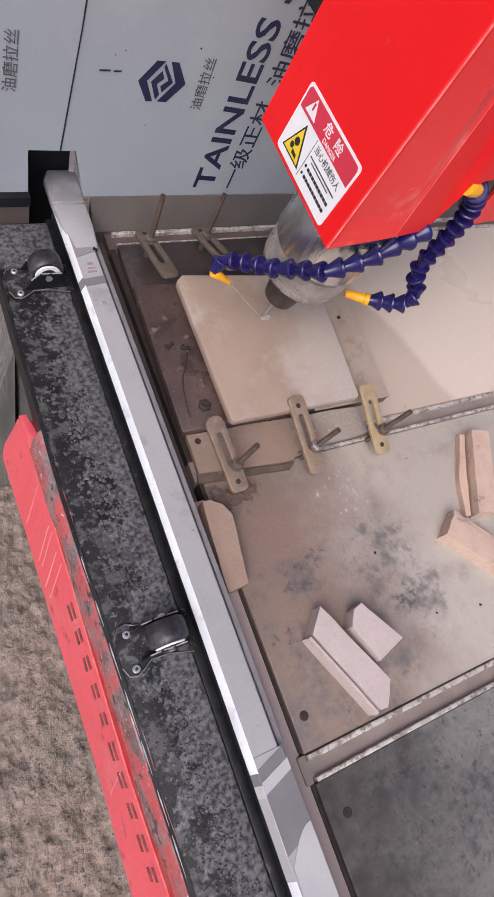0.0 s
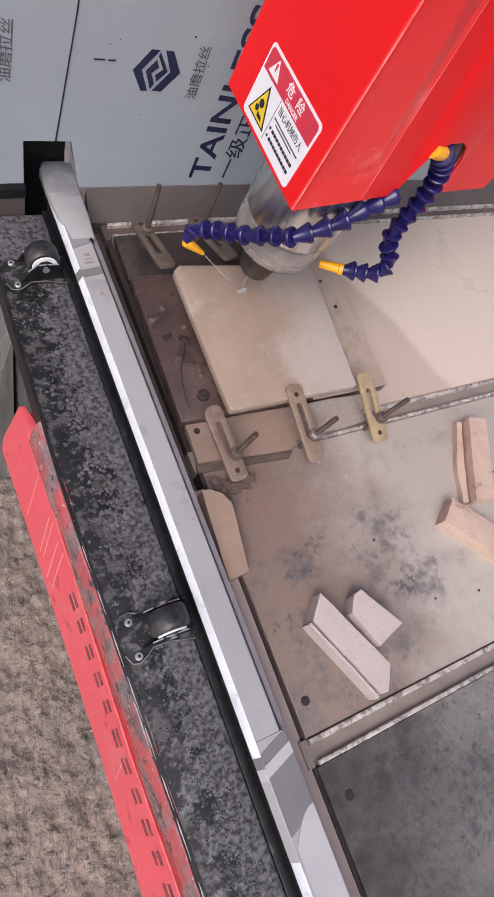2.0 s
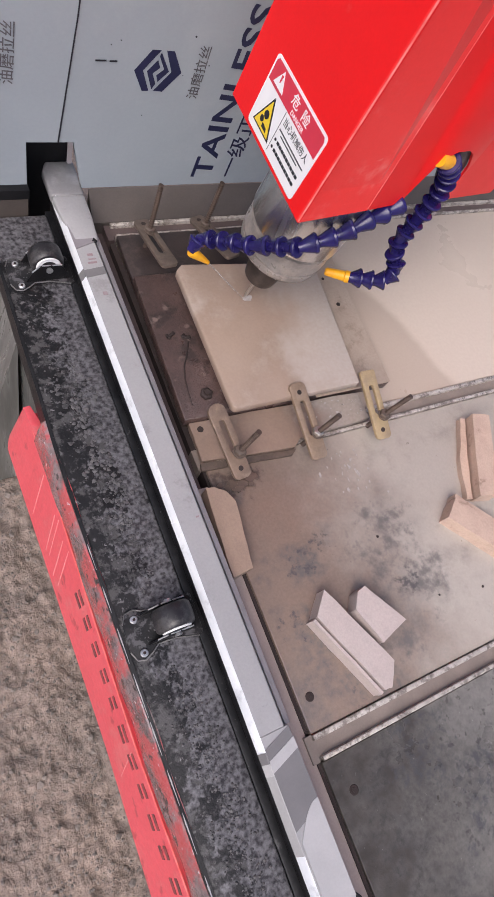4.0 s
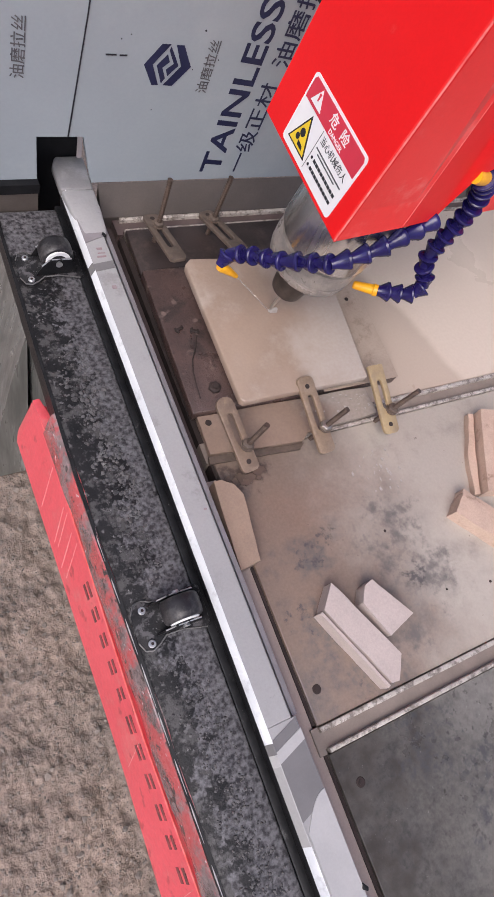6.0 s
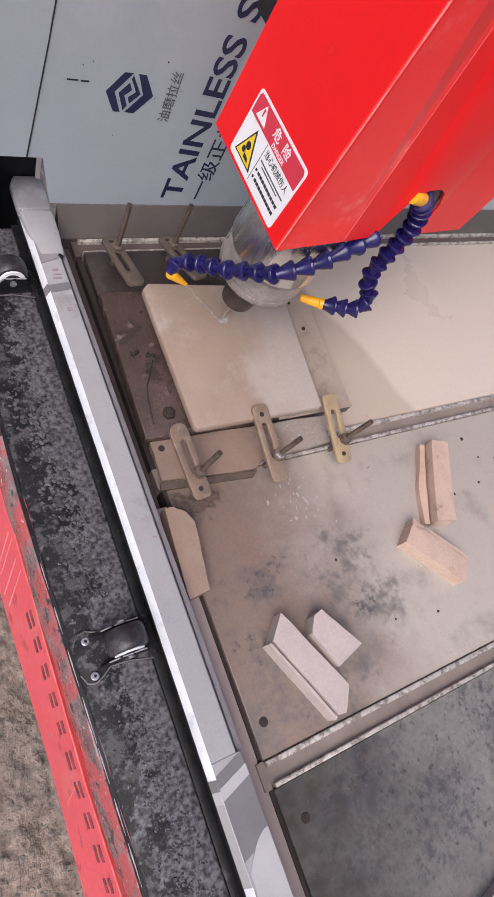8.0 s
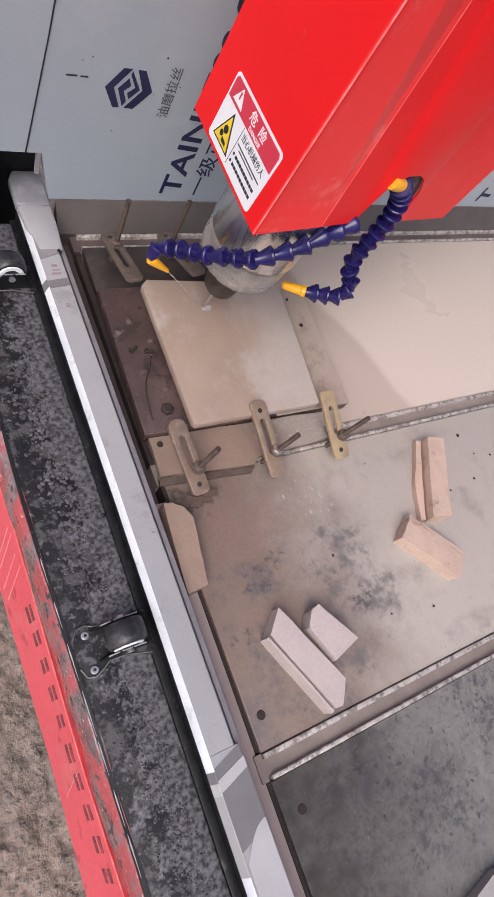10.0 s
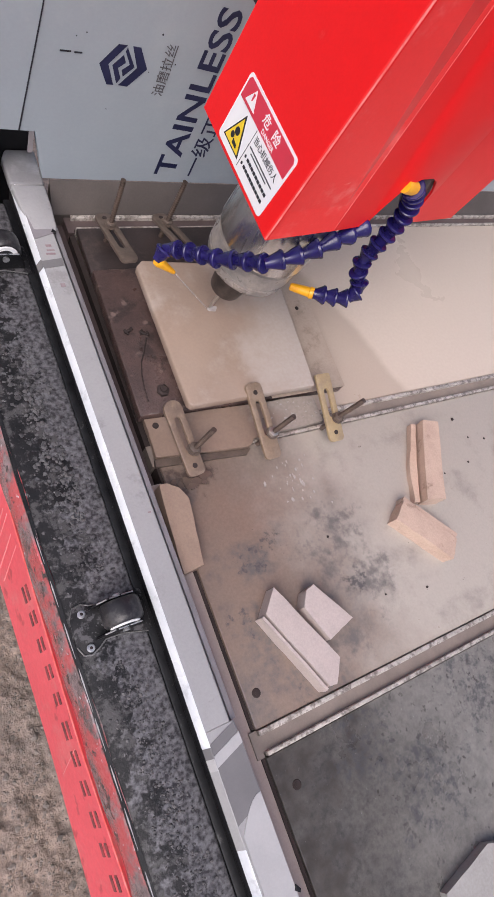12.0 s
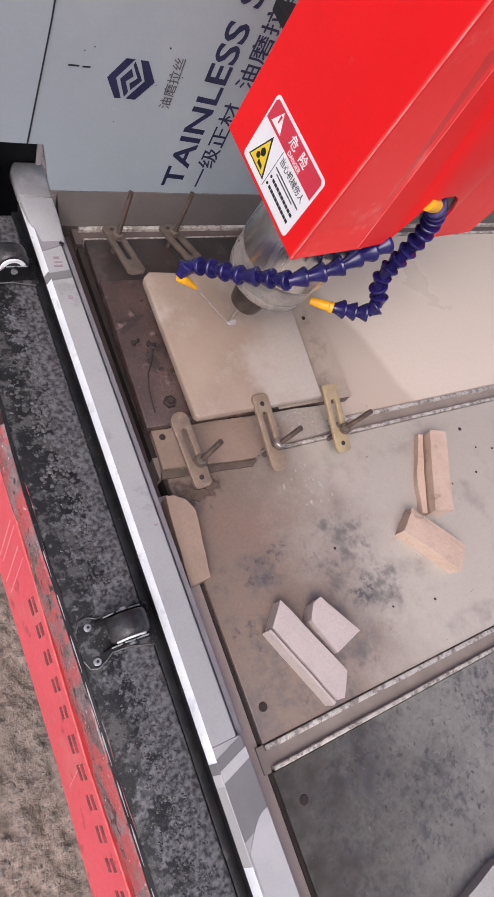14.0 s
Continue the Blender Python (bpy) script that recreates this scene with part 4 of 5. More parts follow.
clamp((0.019, 0.451), (0.034, 0.350), 0.0530, 0.021, BRASS_MUD, "mud-coated slotted steel clamp with a threaded rod", (0.047, 0.382, 0.092), 0.68, (0.87,), (0.26, 0.62), 0.9)
clamp((0.152, 0.457), (0.157, 0.347), 0.0530, 0.021, BRASS, "slotted brass-coloured clamp with a dark threaded rod", (0.174, 0.379, 0.088), 0.68, (0.13,), (0.28, 0.66), 0.6)
clamp((0.279, 0.453), (0.277, 0.350), 0.0530, 0.021, BRASS_BRIGHT, "slotted yellow brass clamp with a rusty threaded rod", (0.299, 0.379, 0.094), 0.67, (0.87,), (0.26, 0.60), 0.25)
clamp((0.0415, 0.684), (0.033, 0.792), 0.0530, 0.034, MUDMETAL, "mud-coated slotted steel clamp at the slab's far edge", (0.042, 0.768, 0.128), 0.74, (0.9,))
clamp((0.150, 0.690), (0.126, 0.792), 0.0530, 0.034, MUDMETAL, "mud-coated slotted steel clamp at the slab's far edge", (0.139, 0.768, 0.128), 0.80, (0.9,))

# ---- loose stone offcuts ----


def offcut(poly, z0, z1, material, label, jitter=0.0008, bevel=0.0, ledge=None):
    cx, cy = sum(p[0] for p in poly) / len(poly), sum(p[1] for p in poly) / len(poly)
    stone = thing("stone_offcut", (cx, cy, z0), label, "stone", "stone offcuts on the bed")
    part("stone_body", smooth(prism(poly, z0, z1, bevel, base=(cx, cy, z0), jitter=jitter), 40), material, stone)
    if ledge:
        part("sawn_step", smooth(prism(ledge[0], z0, ledge[1], 0, base=(cx, cy, z0), jitter=jitter), 40), material, stone, "lower sawn step along the edge")


offcut([(0.0780, 0.1760), (0.1300, 0.0640), (0.1110, 0.0365), (0.1010, 0.0375), (0.0535, 0.1485)], 0.0, 0.025, STONE, "long white marble offcut with a sawn step",
       ledge=([(0.0508, 0.1470), (0.0983, 0.0362), (0.0947, 0.0345), (0.0472, 0.1453)], 0.0232))
offcut([(0.109, 0.138), (0.122, 0.157), (0.136, 0.161), (0.172, 0.102), (0.127, 0.088)], 0.0, 0.025, STONE, "short white marble offcut block")
offcut([(0.317, 0.206), (0.347, 0.229), (0.411, 0.147), (0.386, 0.121)], 0.0, 0.025, STONE_TAN, "broken tan marble offcut with a cracked edge", 0.0014,
       ledge=([(0.3485, 0.2305), (0.3545, 0.2350), (0.4205, 0.1540), (0.4130, 0.1480)], 0.021))
offcut([(0.463, 0.349), (0.497, 0.340), (0.428, 0.211), (0.392, 0.219), (0.427, 0.285)], 0.0, 0.026, STONE_TAN, "broken tan marble strip with a split edge", 0.0016,
       ledge=([(0.450, 0.352), (0.4600, 0.350), (0.4235, 0.287), (0.3885, 0.2205), (0.379, 0.223), (0.406, 0.285)], 0.011))
offcut([(-0.001, 0.233), (0.012, 0.322), (0.004, 0.340), (-0.010, 0.349), (-0.0215, 0.35), (-0.030, 0.24), (-0.030, 0.229)], -0.004, 0.021, STONE_MUD, "muddy tan marble offcut leaning by the beam", 0.0008)
offcut([(0.1470, -0.2243), (0.2310, -0.2100), (0.3505, -0.2530), (0.3096, -0.3810), (0.1151, -0.3400)], 0.0, 0.014, STONE_GREY, "large pale grey marble offcut", 0.0012)

# ---- grit and mud on the plates ----


def lump(x, y, z, r, material, name, label, category, flat=0.5, seed=0.0):
    bm = bmesh.new()
    bmesh.ops.create_icosphere(bm, subdivisions=2, radius=r)
    for v in bm.verts:
        v.co += noise.noise_vector(v.co / r * 1.3 + Vector((seed, 0, 0))) * r * 0.45
        v.co.z = max(v.co.z * flat, -0.15 * r)
    ob = part(name, smooth(bm, 60), material)
    ob.location = (x, y, z + 0.14 * r)
    return tagged(ob, label, category)


for k, (x, y, r) in enumerate(((0.560, 0.345, 0.0030), (0.612, 0.295, 0.0022), (0.545, 0.262, 0.0022), (0.575, 0.305, 0.0018), (0.335, 0.098, 0.0020), (0.258, 0.112, 0.0016), (0.205, 0.218, 0.0022), (0.48, 0.255, 0.0016))):
    lump(x, y, 0.0, r, RUST, "stone_chip", "dark stone chip lying on the dusty plate", "stone chip", 0.6, k * 2.1)
mud = thing("mud_patch", (0.034, 0.358, 0.0), "lumpy dark brown mud round the clamp's foot", "mud")
for k in range(16):
    a, q = -2.9 + 3.4 * k / 15, random.gauss(0.019, 0.004)
    part("mud_clump", wet_film(random.uniform(0.005, 0.010), k * 2.9, (1.1, 0.8), random.uniform(0.0008, 0.0022)), WET_MUD, mud).location = (q * math.cos(a) * 1.15, q * math.sin(a) * 0.8, 0.0004 + 0.0001 * k)

# ---- guide casters ----


def upright(poly, y0, y1, base):
    """A polygon in x and z, drawn from y0 to y1."""
    bm = prism([(x, -z) for x, z in poly], y0, y1, 0.0006)
    bm.transform(Matrix.Translation((-base[0], -base[1], -base[2])) @ Matrix(((1, 0, 0, 0), (0, 0, 1, 0), (0, -1, 0, 0), (0, 0, 0, 1))))
    return bm


def caster():
    c = thing("caster", (-0.125, 0.205, 0.008), "black fixed caster with a steel fork bolted on the deck", "caster", "casters on the deck")
    b = (-0.125, 0.205, 0.008)
    outline = [(-0.174, 0.190), (-0.169, 0.179), (-0.160, 0.177), (-0.150, 0.182), (-0.141, 0.1885), (-0.120, 0.1880), (-0.092, 0.181), (-0.086, 0.184), (-0.086, 0.231), (-0.092, 0.234), (-0.120, 0.2300), (-0.141, 0.2295), (-0.150, 0.231), (-0.158, 0.235), (-0.168, 0.233), (-0.174, 0.222)]
    part("mount_plate", prism(outline, 0.0085, 0.0115, 0.0009, base=b), PLATE_DUST, c, "black pressed plate under dust")
    rim = [outline[k] for k in (0, 1, 2, 3, 4, 5, 6)]
    for p, q in zip(rim, rim[1:]):
        part("plate_lip", turned([(0, 0.0009), (1, 0.0009)], (*p, 0.0120), (*q, 0.0120), 8, b), LIPSTEEL, c, "worn plate edge")
    rim = [outline[k] for k in (11, 12, 13, 14, 15)]
    for p, q in zip(rim, rim[1:]):
        part("plate_lip", turned([(0, 0.0009), (1, 0.0009)], (*p, 0.0120), (*q, 0.0120), 8, b), LIPSTEEL, c, "worn plate edge")
    for y in (0.1845, 0.2235):
        bolt = part("bolt", turned([(0, 0.0046), (0.75, 0.0046), (1, 0.0036)], (-0.1600, y, 0.0115), (-0.1600, y, 0.0150), 16, b), BOLT, c, "zinc bolt head")
        part("bolt_socket", turned([(0, 0.0019), (1, 0.0019)], (-0.1600, y, 0.0145), (-0.1600, y, 0.0154), 6, b), RUST, bolt, "dark socket")
    side = [(-0.152, 0.0125), (-0.094, 0.0125), (-0.099, 0.032), (-0.104, 0.039), (-0.118, 0.042), (-0.132, 0.041), (-0.142, 0.032)]
    for y0, y1 in ((0.1905, 0.1925), (0.2255, 0.2275)):
        part("fork_side", upright(side, y0, y1, b), DECK_EDGE, c, "black pressed fork side")
        part("fork_edge", joined(turned([(0, 0.001), (1, 0.001)], (-0.144, y0 + 0.001, 0.030), (-0.134, y0 + 0.001, 0.0405), 8, b), turned([(0, 0.001), (1, 0.001)], (-0.131, y0 + 0.001, 0.0415), (-0.103, y0 + 0.001, 0.0405), 8, b)), BOLT, c, "bright worn fork edge")
        part("axle_end", turned([(0, 0.0048), (1, 0.0040)], (-0.121, y0 - 0.003 if y0 < 0.2 else y1, 0.034), (-0.121, y0 if y0 < 0.2 else y1 + 0.003, 0.034), 14, b), BOLT, c, "zinc axle end")
    prof = [(0, 0.012), (0.03, 0.0205), (0.12, 0.0228), (0.3, 0.0235), (0.7, 0.0235), (0.88, 0.0228), (0.97, 0.0205), (1, 0.012)]
    wheel = part("wheel", turned(prof, (-0.121, 0.1945, 0.035), (-0.121, 0.2235, 0.035), 36, b), RUBBER, c)
    part("wheel_rim", turned([(0, 0.0165), (0.6, 0.0175), (1, 0.0175)], (-0.121, 0.1932, 0.035), (-0.121, 0.1950, 0.035), 30, b), RING, wheel, "white rim ring")
    part("hub_cover", turned([(0, 0.0115), (1, 0.0115)], (-0.121, 0.1928, 0.035), (-0.121, 0.194, 0.035), 24, b), RUBBER, wheel)
    return c


caster_near = caster()
caster_far = copy_thing(caster_near, Matrix.Translation((-0.1295, 0.732, 0.008)))
tagged(caster_far, "black fixed caster showing its white wheel rim", "caster")

# ---- spindle head ----
TIP = (0.1324, 0.6194)
HB = (*TIP, 0.0)
head = thing("spindle_head", HB, "red engraving spindle head with a warning sticker", "spindle head")
LEAN = (0.085, -0.085)
Z0, Z1 = 0.33, 0.78


def up(p, z, z0=Z0):
    return Vector((p[0] + LEAN[0] * (z - z0) - HB[0], p[1] + LEAN[1] * (z - z0) - HB[1], z))


def rise(p, z, lean):
    """A fold of the hood that leans by its own amount."""
    return Vector((p[0] + lean[0] * (z - Z0) - HB[0], p[1] + lean[1] * (z - Z0) - HB[1], z))


A, B, C, R, RB, LB = (0.050, 0.684), (0.046, 0.499), (0.138, 0.509), (0.475, 0.597), (0.49, 0.76), (0.135, 0.75)
RZ = 0.25
B_TOP, C_TOP = rise(B, Z1, (0.085, -0.04)), rise(C, Z1, (0.085, 0.045))


def face_point(p, q, s):
    return (p[0] + (q[0] - p[0]) * s, p[1] + (q[1] - p[1]) * s)


def shell(points_lo, points_hi, thick, inward):
    """One sheet of the hood: outline given low and high, pushed inward for its thickness."""
    bm = bmesh.new()
    outline = points_lo + points_hi[::-1]
    f = [bm.verts.new(p) for p in outline]
    g = [bm.verts.new(p + inward * thick) for p in outline]
    bm.faces.new(f)
    bm.faces.new(g[::-1])
    for i in range(len(f)):
        j = (i + 1) % len(f)
        bm.faces.new((f[i], f[j], g[j], g[i]))
    bmesh.ops.recalc_face_normals(bm, faces=bm.faces)
    return bm


part("hood_side", shell([up(A, Z0), up(B, Z0)], [up(A, Z1), B_TOP], 0.003, Vector((1, 0, 0))), RED, head)
part("hood_front", shell([up(B, Z0), up(C, Z0)], [B_TOP, C_TOP], 0.003, Vector((0, 1, 0))), RED_FRONT, head, "dusty red front face, painted lighter as lit")
# front with an arched notch for the hose


def on_front(s, z):
    p = face_point(C, R, s)
    return up(p, z)


low = [on_front(0, Z0)]
notch = [(0.190, 0.3185), (0.199, 0.338), (0.212, 0.354), (0.232, 0.372), (0.262, 0.380), (0.30, 0.3825), (0.38, 0.378), (0.437, 0.3676), (0.492, 0.3454), (0.530, 0.312), (0.535, 0.2872)]
low += [on_front(s, z) for s, z in notch]
low += [up(R, RZ)]
R_TOP = up(R, Z1)
M_TOP = C_TOP.lerp(R_TOP, 0.5)
bm = bmesh.new()
rim = [bm.verts.new(p) for p in low]
c_top, m_top, r_top = (bm.verts.new(p) for p in (C_TOP, M_TOP, R_TOP))
for k in range(len(rim) - 1):
    bm.faces.new((rim[k], rim[k + 1], c_top if k < 6 else m_top))
bm.faces.new((rim[6], m_top, c_top))
bm.faces.new((rim[-1], r_top, m_top))
bmesh.ops.recalc_face_normals(bm, faces=bm.faces)
if sum(f.normal.y * f.calc_area() for f in bm.faces) > 0:
    bmesh.ops.reverse_faces(bm, faces=bm.faces)
bmesh.ops.solidify(bm, geom=bm.faces[:], thickness=0.003)
part("hood_panel", smooth(bm, 30), RED, head, "red panel with an arched hose notch")
part("hood_back", shell([up(RB, RZ), up(LB, Z0)], [up(RB, Z1), up(LB, Z1)], 0.003, Vector((0, -1, 0))), RED, head)
part("hood_flank", shell([up(R, RZ), up(RB, RZ)], [up(R, Z1), up(RB, Z1)], 0.003, Vector((-1, 0, 0))), RED, head)
part("hood_corner", shell([up(LB, Z0), up(A, Z0)], [up(LB, Z1), up(A, Z1)], 0.003, Vector((1, -0.3, 0))), RED, head)
part("hood_top", shell([up(A, Z1), B_TOP, C_TOP], [up(LB, Z1), up(RB, Z1), up(R, Z1)], 0.003, Vector((0, 0, 1))), RED, head)
# Pale rods paint the highlight along the hood's two front folds.
for p, top, wide in ((B, B_TOP, 0.0010), (C, C_TOP, 0.0006)):
    part("worn_edge", turned([(0, wide), (1, wide)], up(p, Z0 + 0.002) + Vector((0.0006, 0.0006, 0)), top + Vector((0.0006, 0.0006, 0)), 8), RED_EDGE, head, "pale rod painting the highlight along the fold")
part("hood_inner", prism([(0.07, 0.53), (0.39, 0.575), (0.41, 0.72), (0.08, 0.73)], 0.43, 0.44, base=HB), BLACK, head)
pad = [on_front(a, z) + Vector((0, 0.004, 0)) for a, z in ((0.41, 0.331), (0.36, 0.355), (0.345, 0.368), (0.37, 0.3775), (0.44, 0.3685), (0.495, 0.346), (0.533, 0.3135), (0.538, 0.297), (0.48, 0.303))]
bm = shell(pad[:4], pad[4:][::-1], 0.02, Vector((0, 1, 0)))
bmesh.ops.bevel(bm, geom=bm.edges[:], offset=0.0025, segments=2, profile=0.5, affect="EDGES")
part("rubber_grommet", smooth(bm), RUBBER, head, "black rubber grommet in the notch")

# warning sticker on the side of the hood
su = (Vector((*A, 0)) - Vector((*B, 0))).normalized() * -1
sv = Vector((LEAN[0], LEAN[1], 1)).normalized()
sn = su.cross(sv).normalized()
S0 = up(B, Z0) - su * 0.1425 + sv * 0.0045 + sn * 0.0004


def sticker_pose(u, v, lift=0.0):
    return Matrix.Translation(S0 + su * u + sv * v + sn * lift) @ Matrix((su, sv, sn)).transposed().to_4x4()


def rounded(x0, y0, x1, y1, r):
    pts = []
    for cx, cy, a in ((x1 - r, y0 + r, -90), (x1 - r, y1 - r, 0), (x0 + r, y1 - r, 90), (x0 + r, y0 + r, 180)):
        pts += [(cx + r * math.cos(radians(a + k * 22.5)), cy + r * math.sin(radians(a + k * 22.5))) for k in range(5)]
    return pts


sticker = part("warning_sticker", plate2d(rounded(0, 0, 0.118, 0.0755, 0.005), sticker_pose(0, 0)), WHITE, head, "white and red danger sticker")
part("sticker_header", plate2d([(0.003, 0.050), (0.115, 0.050), (0.115, 0.069), (0.112, 0.0725), (0.006, 0.0725), (0.003, 0.069)], sticker_pose(0, 0, 0.0005)), STICKER_RED, sticker)
part("sticker_triangle", plate2d([(0.012, 0.0535), (0.034, 0.0535), (0.023, 0.0705)], sticker_pose(0, 0, 0.001)), WHITE, sticker)
part("sticker_mark", plate2d([(0.0222, 0.059), (0.0238, 0.059), (0.0246, 0.0665), (0.0214, 0.0665)], sticker_pose(0, 0, 0.0015)), STICKER_RED, sticker)
part("sticker_text", text_bm("危  险", 0.0128, sticker_pose(0.049, 0.0598, 0.001), 0.0002, 1.15, 0.0001), WHITE, sticker)
part("sticker_text", text_bm("DANGER", 0.0066, sticker_pose(0.056, 0.0518, 0.001), 0.0002, 1.05, 0.00005), WHITE, sticker)
part("sticker_triangle", plate2d([(0.008, 0.008), (0.047, 0.008), (0.0275, 0.046)], sticker_pose(0, 0, 0.0005)), INK, sticker)
part("sticker_triangle", plate2d([(0.0112, 0.010), (0.0438, 0.010), (0.0275, 0.0415)], sticker_pose(0, 0, 0.001)), YELLOW, sticker)
part("sticker_mark", joined(plate2d([(0.0275 + 0.0045 * math.cos(k * 0.7), 0.0265 + 0.0045 * math.sin(k * 0.7)) for k in range(9)], sticker_pose(0, 0, 0.0015)), plate2d([(0.023 + 0.0035 * math.cos(k * 0.7), 0.019 + 0.0035 * math.sin(k * 0.7)) for k in range(9)], sticker_pose(0, 0, 0.0015)), plate2d([(0.028, 0.013), (0.038, 0.013), (0.036, 0.0165), (0.027, 0.0175)], sticker_pose(0, 0, 0.0015))), INK, sticker)
part("sticker_text", text_bm("当心机械伤人", 0.0092, sticker_pose(0.0535, 0.0385, 0.0005), 0.0002, 1.0, 0.0), INK, sticker)
part("sticker_line", plate2d([(0.0505, 0.004), (0.0509, 0.004), (0.0509, 0.0485), (0.0505, 0.0485)], sticker_pose(0, 0, 0.0005)), INK, sticker)
part("sticker_bar", plate2d([(0.054, 0.0312), (0.110, 0.0312), (0.110, 0.0326), (0.054, 0.0326)], sticker_pose(0, 0, 0.0005)), FAINT, sticker)
part("sticker_bar", plate2d([(0.060, 0.0278), (0.100, 0.0278), (0.100, 0.029), (0.060, 0.029)], sticker_pose(0, 0, 0.0005)), FAINT, sticker)
for v in (0.021, 0.0125):
    part("sticker_dot", plate2d([(0.0555 + 0.0017 * math.cos(k * 0.785), v + 0.0017 * math.sin(k * 0.785)) for k in range(8)], sticker_pose(0, 0, 0.0005)), INK, sticker)
    for k in range(9):
        part("sticker_bar", plate2d([(0.060 + k * 0.0056, v - 0.0016), (0.0645 + k * 0.0056, v - 0.0016), (0.0645 + k * 0.0056, v + 0.0016), (0.060 + k * 0.0056, v + 0.0016)], sticker_pose(0, 0, 0.0005)), INK, sticker)

# spindle, collet and bit
LT = Vector((0.04, -0.13, 1))


def axis(z):
    return (LT.x * (z - 0.055), LT.y * (z - 0.055), z)


def turned_z(prof, seg=40):
    z0, z1 = prof[0][0], prof[-1][0]
    return turned([((z - z0) / (z1 - z0), r) for z, r in prof], axis(z0), axis(z1), seg)


part("spindle_body", turned_z([(0.222, 0.052), (0.226, 0.060), (0.230, 0.062), (0.365, 0.062)], 64), CHROME, head, "polished steel spindle")
part("spindle_nose", turned_z([(0.169, 0.034), (0.172, 0.050), (0.178, 0.057), (0.185, 0.059), (0.192, 0.0595), (0.1925, 0.057), (0.197, 0.057), (0.1975, 0.060), (0.2215, 0.060)], 56), NOSE, head, "stepped steel spindle nose")
part("collet_nut", turned_z([(0.109, 0.016), (0.112, 0.0235), (0.130, 0.0262), (0.138, 0.0262), (0.169, 0.024)], 32), DARKSTEEL, head, "dark collet nut")
part("engraving_bit", turned_z([(0.0515, 0.0008), (0.062, 0.0026), (0.110, 0.0028)], 12), STEEL, head, "thin steel engraving bit")


def hose(points, count, r, name, label):
    pts = [Vector(p) - Vector(HB) for p in points]
    # even steps along a smooth curve through the points
    fine = []
    for i in range(len(pts) - 1):
        p0, p1, p2, p3 = pts[max(i - 1, 0)], pts[i], pts[i + 1], pts[min(i + 2, len(pts) - 1)]
        for k in range(12):
            t = k / 12
            fine.append(0.5 * ((2 * p1) + (p2 - p0) * t + (2 * p0 - 5 * p1 + 4 * p2 - p3) * t * t + (3 * p1 - p0 - 3 * p2 + p3) * t ** 3))
    fine.append(pts[-1])
    lens = [0.0]
    for a, b in zip(fine, fine[1:]):
        lens.append(lens[-1] + (b - a).length)
    def at(s):
        for k in range(1, len(lens)):
            if lens[k] >= s:
                return fine[k - 1].lerp(fine[k], (s - lens[k - 1]) / max(lens[k] - lens[k - 1], 1e-9))
        return fine[-1]
    step = lens[-1] / count
    h = None
    for i in range(count):
        a, b = at(i * step), at((i + 1) * step)
        b = b + (b - a) * 0.06
        prof = [(0, 0.62 * r), (0.012, 1.10 * r), (0.06, 1.20 * r), (0.17, 1.19 * r), (0.22, 1.10 * r), (0.50, 0.90 * r), (0.74, 0.70 * r), (0.88, 0.66 * r), (1, 0.62 * r)]
        ob = part(name if h is None else "hose_segment", turned(prof, a, b, 18), HOSE, head if h is None else h, label if h is None else "")
        h = h or ob
    return h


hose([(0.205, 0.527, 0.318), (0.1853, 0.523, 0.31), (0.161, 0.519, 0.305), (0.140, 0.515, 0.295), (0.118, 0.519, 0.28), (0.086, 0.5235, 0.265), (0.0764, 0.5467, 0.245), (0.0623, 0.559, 0.232), (0.0453, 0.5916, 0.207), (0.0362, 0.615, 0.187), (0.0225, 0.630, 0.171), (0.0184, 0.622, 0.162)], 14, 0.0100, "coolant_hose", "blue jointed coolant hose")
hose([(0.240, 0.532, 0.370), (0.262, 0.539, 0.350), (0.276, 0.543, 0.32), (0.277, 0.545, 0.285), (0.271, 0.5455, 0.25), (0.2675, 0.5415, 0.225), (0.2804, 0.5311, 0.2), (0.2759, 0.5239, 0.187), (0.2638, 0.5281, 0.177), (0.2428, 0.5412, 0.17), (0.2278, 0.5479, 0.167)], 16, 0.0112, "coolant_hose", "blue jointed coolant hose")


def local(p):
    return Vector(p) - Vector(HB)


part("nozzle", turned([(0, 0.0068), (0.12, 0.0074), (0.2, 0.0068), (0.6, 0.0048), (1, 0.0028)], local((0.0187, 0.6215, 0.161)), local((0.046, 0.617, 0.142)), 18), NOZZLE, head, "orange-yellow tapered nozzle")
part("nozzle", turned([(0, 0.0080), (0.16, 0.0086), (0.2, 0.0072), (0.6, 0.0064), (0.95, 0.0056), (1, 0.004)], local((0.2282, 0.5477, 0.167)), local((0.203, 0.570, 0.1575)), 18), NOZZLE, head, "orange-yellow tapered nozzle")
part("hose_fitting", turned([(0, 0.0075), (0.5, 0.0085), (1, 0.008)], local((0.218, 0.5275, 0.377)), local((0.242, 0.5325, 0.369)), 16), NOZZLE, head, "orange-yellow hose fitting")
part("water_jet", turned([(0, 0.0007), (0.5, 0.0010), (1, 0.0006)], local((0.046, 0.617, 0.142)), local((0.126, 0.617, 0.056)), 8), water, head, "thin jet of coolant water")


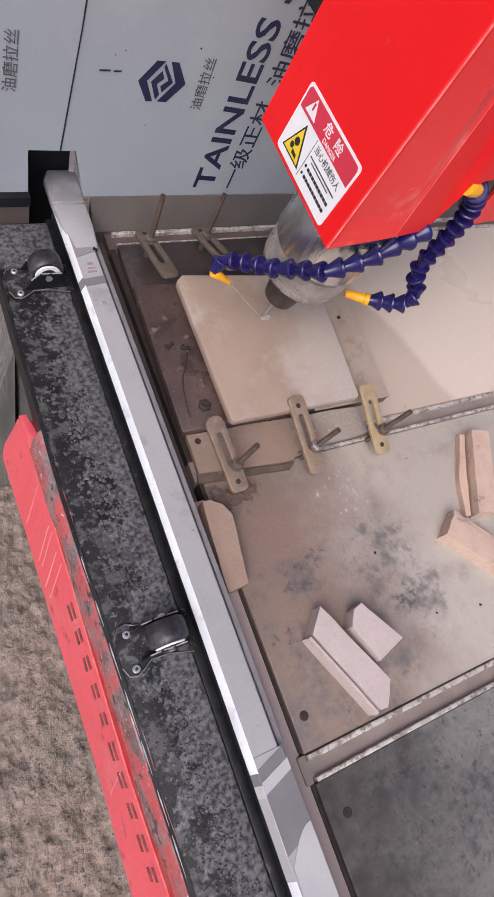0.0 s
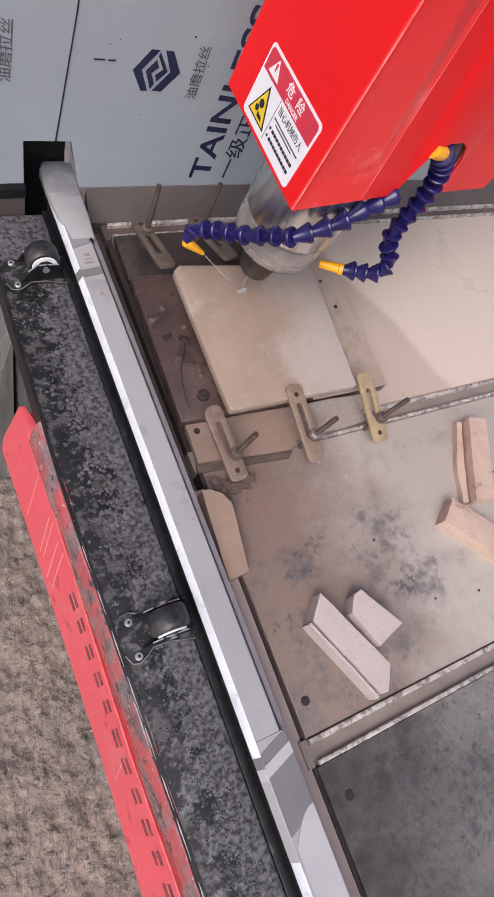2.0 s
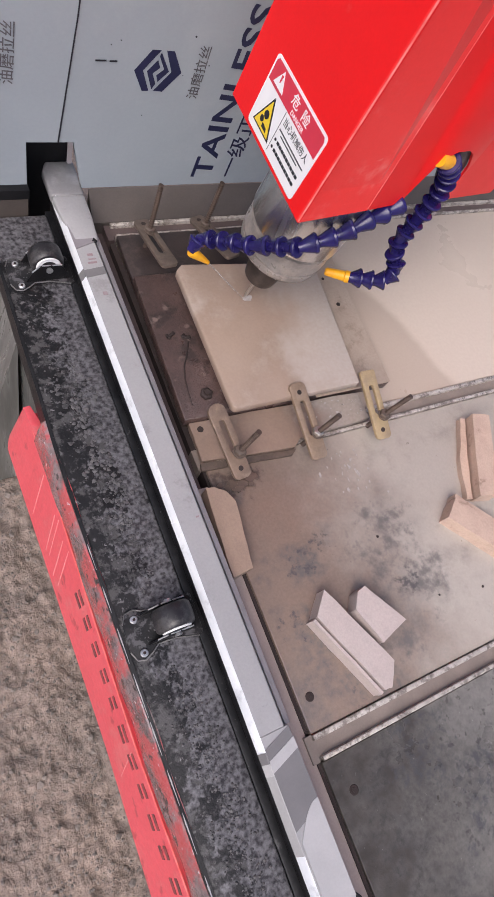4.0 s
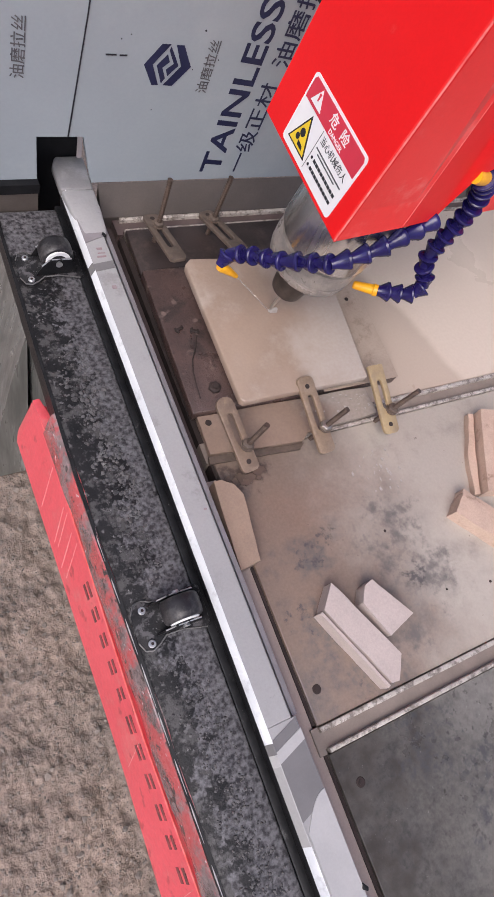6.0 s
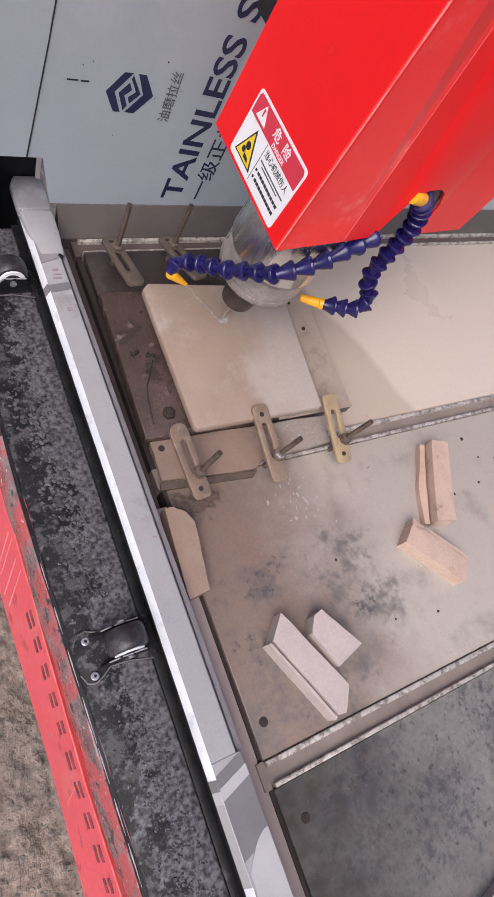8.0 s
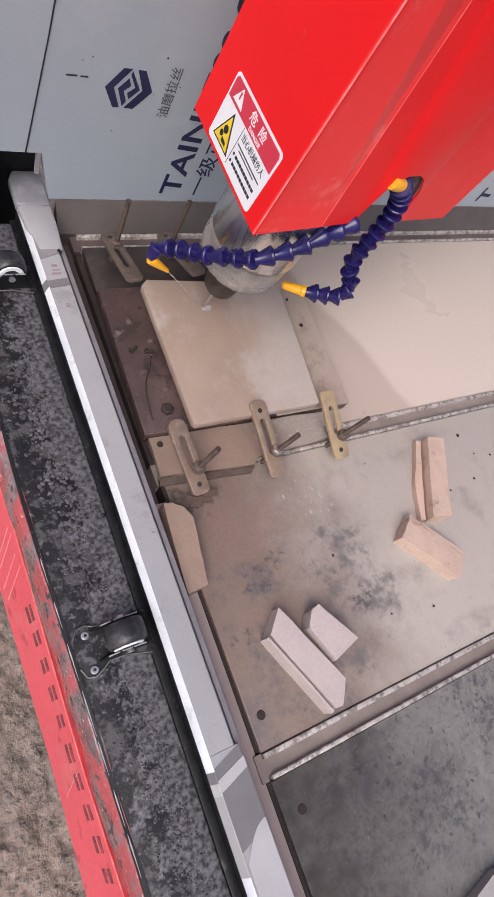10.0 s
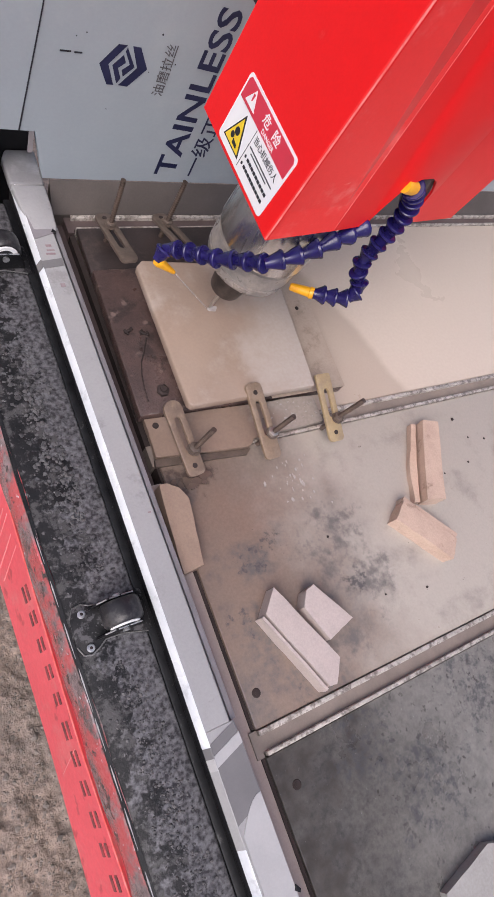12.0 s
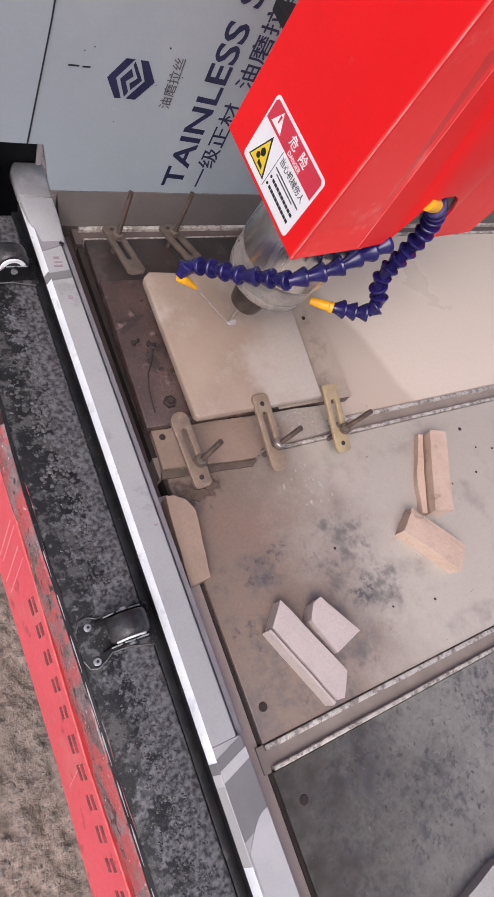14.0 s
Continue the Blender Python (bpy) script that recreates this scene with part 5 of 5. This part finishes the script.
part("wet_patch", wet_film(0.011, 3.3, (1.2, 0.55)), SPLASH, head, "milky water around the bit").location = (0.004, -0.002, 0.0523)
runoff = thing("water_splash", (0.205, 0.315, 0.0), "milky splashes of run-off water on the plate", "water")
for k in range(34):
    x, y = random.gauss(0, 0.026), random.gauss(0.002, 0.022)
    part("splash_fleck", wet_film(random.uniform(0.0012, 0.0050), k * 1.7, (random.uniform(0.25, 0.6), random.uniform(0.5, 1.5)), 0.0005 + 0.00003 * k), SPLASH, runoff).location = (x, y, 0.0004)
wet = thing("wet_streaks", (0.236, 0.426, 0.0108), "milky streaks of coolant on the packing strip between two clamps", "water")
for k in range(46):
    x, y = random.uniform(-0.060, 0.036), random.uniform(-0.026, 0.012)
    part("wet_streak", wet_film(random.uniform(0.0010, 0.0032), 60 + k * 1.3, (random.uniform(0.3, 1.6), random.uniform(0.3, 0.9)), 0.0005 + 0.00002 * k), SPLASH, wet).location = (x, y, 0.0009)

# ---- what moves ----
HEAD_ROWS = [(0.0, 0.029, -0.0213), (0.5, 0.0269, -0.0139), (1.0, 0.0212, -0.0003), (1.5, 0.0139, 0.0085), (2.0, 0.0075, 0.0137), (2.5, 0.0054, 0.0127), (3.3, 0.0042, 0.007), (4.2, 0.0058, -0.007),
             (5.0, 0.0097, -0.0232), (5.5, 0.0149, -0.0358), (6.0, 0.0201, -0.0395), (6.5, 0.0301, -0.0335), (7.0, 0.0281, -0.0283), (7.8, 0.0235, -0.0125), (8.7, 0.0125, 0.0075), (9.5, 0.0055, 0.0145), (10.0, 0.0023, 0.0109), (10.5, 0.0015, 0.0073),
             (11.0, 0.0, 0.0), (11.5, 0.0018, -0.012), (12.0, 0.0057, -0.0249), (12.5, 0.0127, -0.0337), (13.0, 0.0201, -0.0386), (13.5, 0.0238, -0.0382), (14.0, 0.0249, -0.0318)]


def motions():
    walk(head, [(t, Matrix.Translation((TIP[0] + dx, TIP[1] + dy, 0))) for t, dx, dy in HEAD_ROWS])
    drift = ((0, 0.0, 0.0), (1.5, 0.03, 0.06), (2.7, 0.0, 0.02), (4.8, 0.02, 0.0), (5.7, 0.045, -0.01), (7.0, 0.0, -0.01), (8.5, -0.02, 0.01), (10.0, 0.01, 0.0), (11.0, -0.02, -0.005), (12.5, -0.01, 0.0), (14.0, 0.01, 0.005))
    walk(runoff, [(t, Matrix.Translation((0.205 + a, 0.315 + b if b < 0.03 else 0.35, 0))) for t, a, b in drift])


motions()
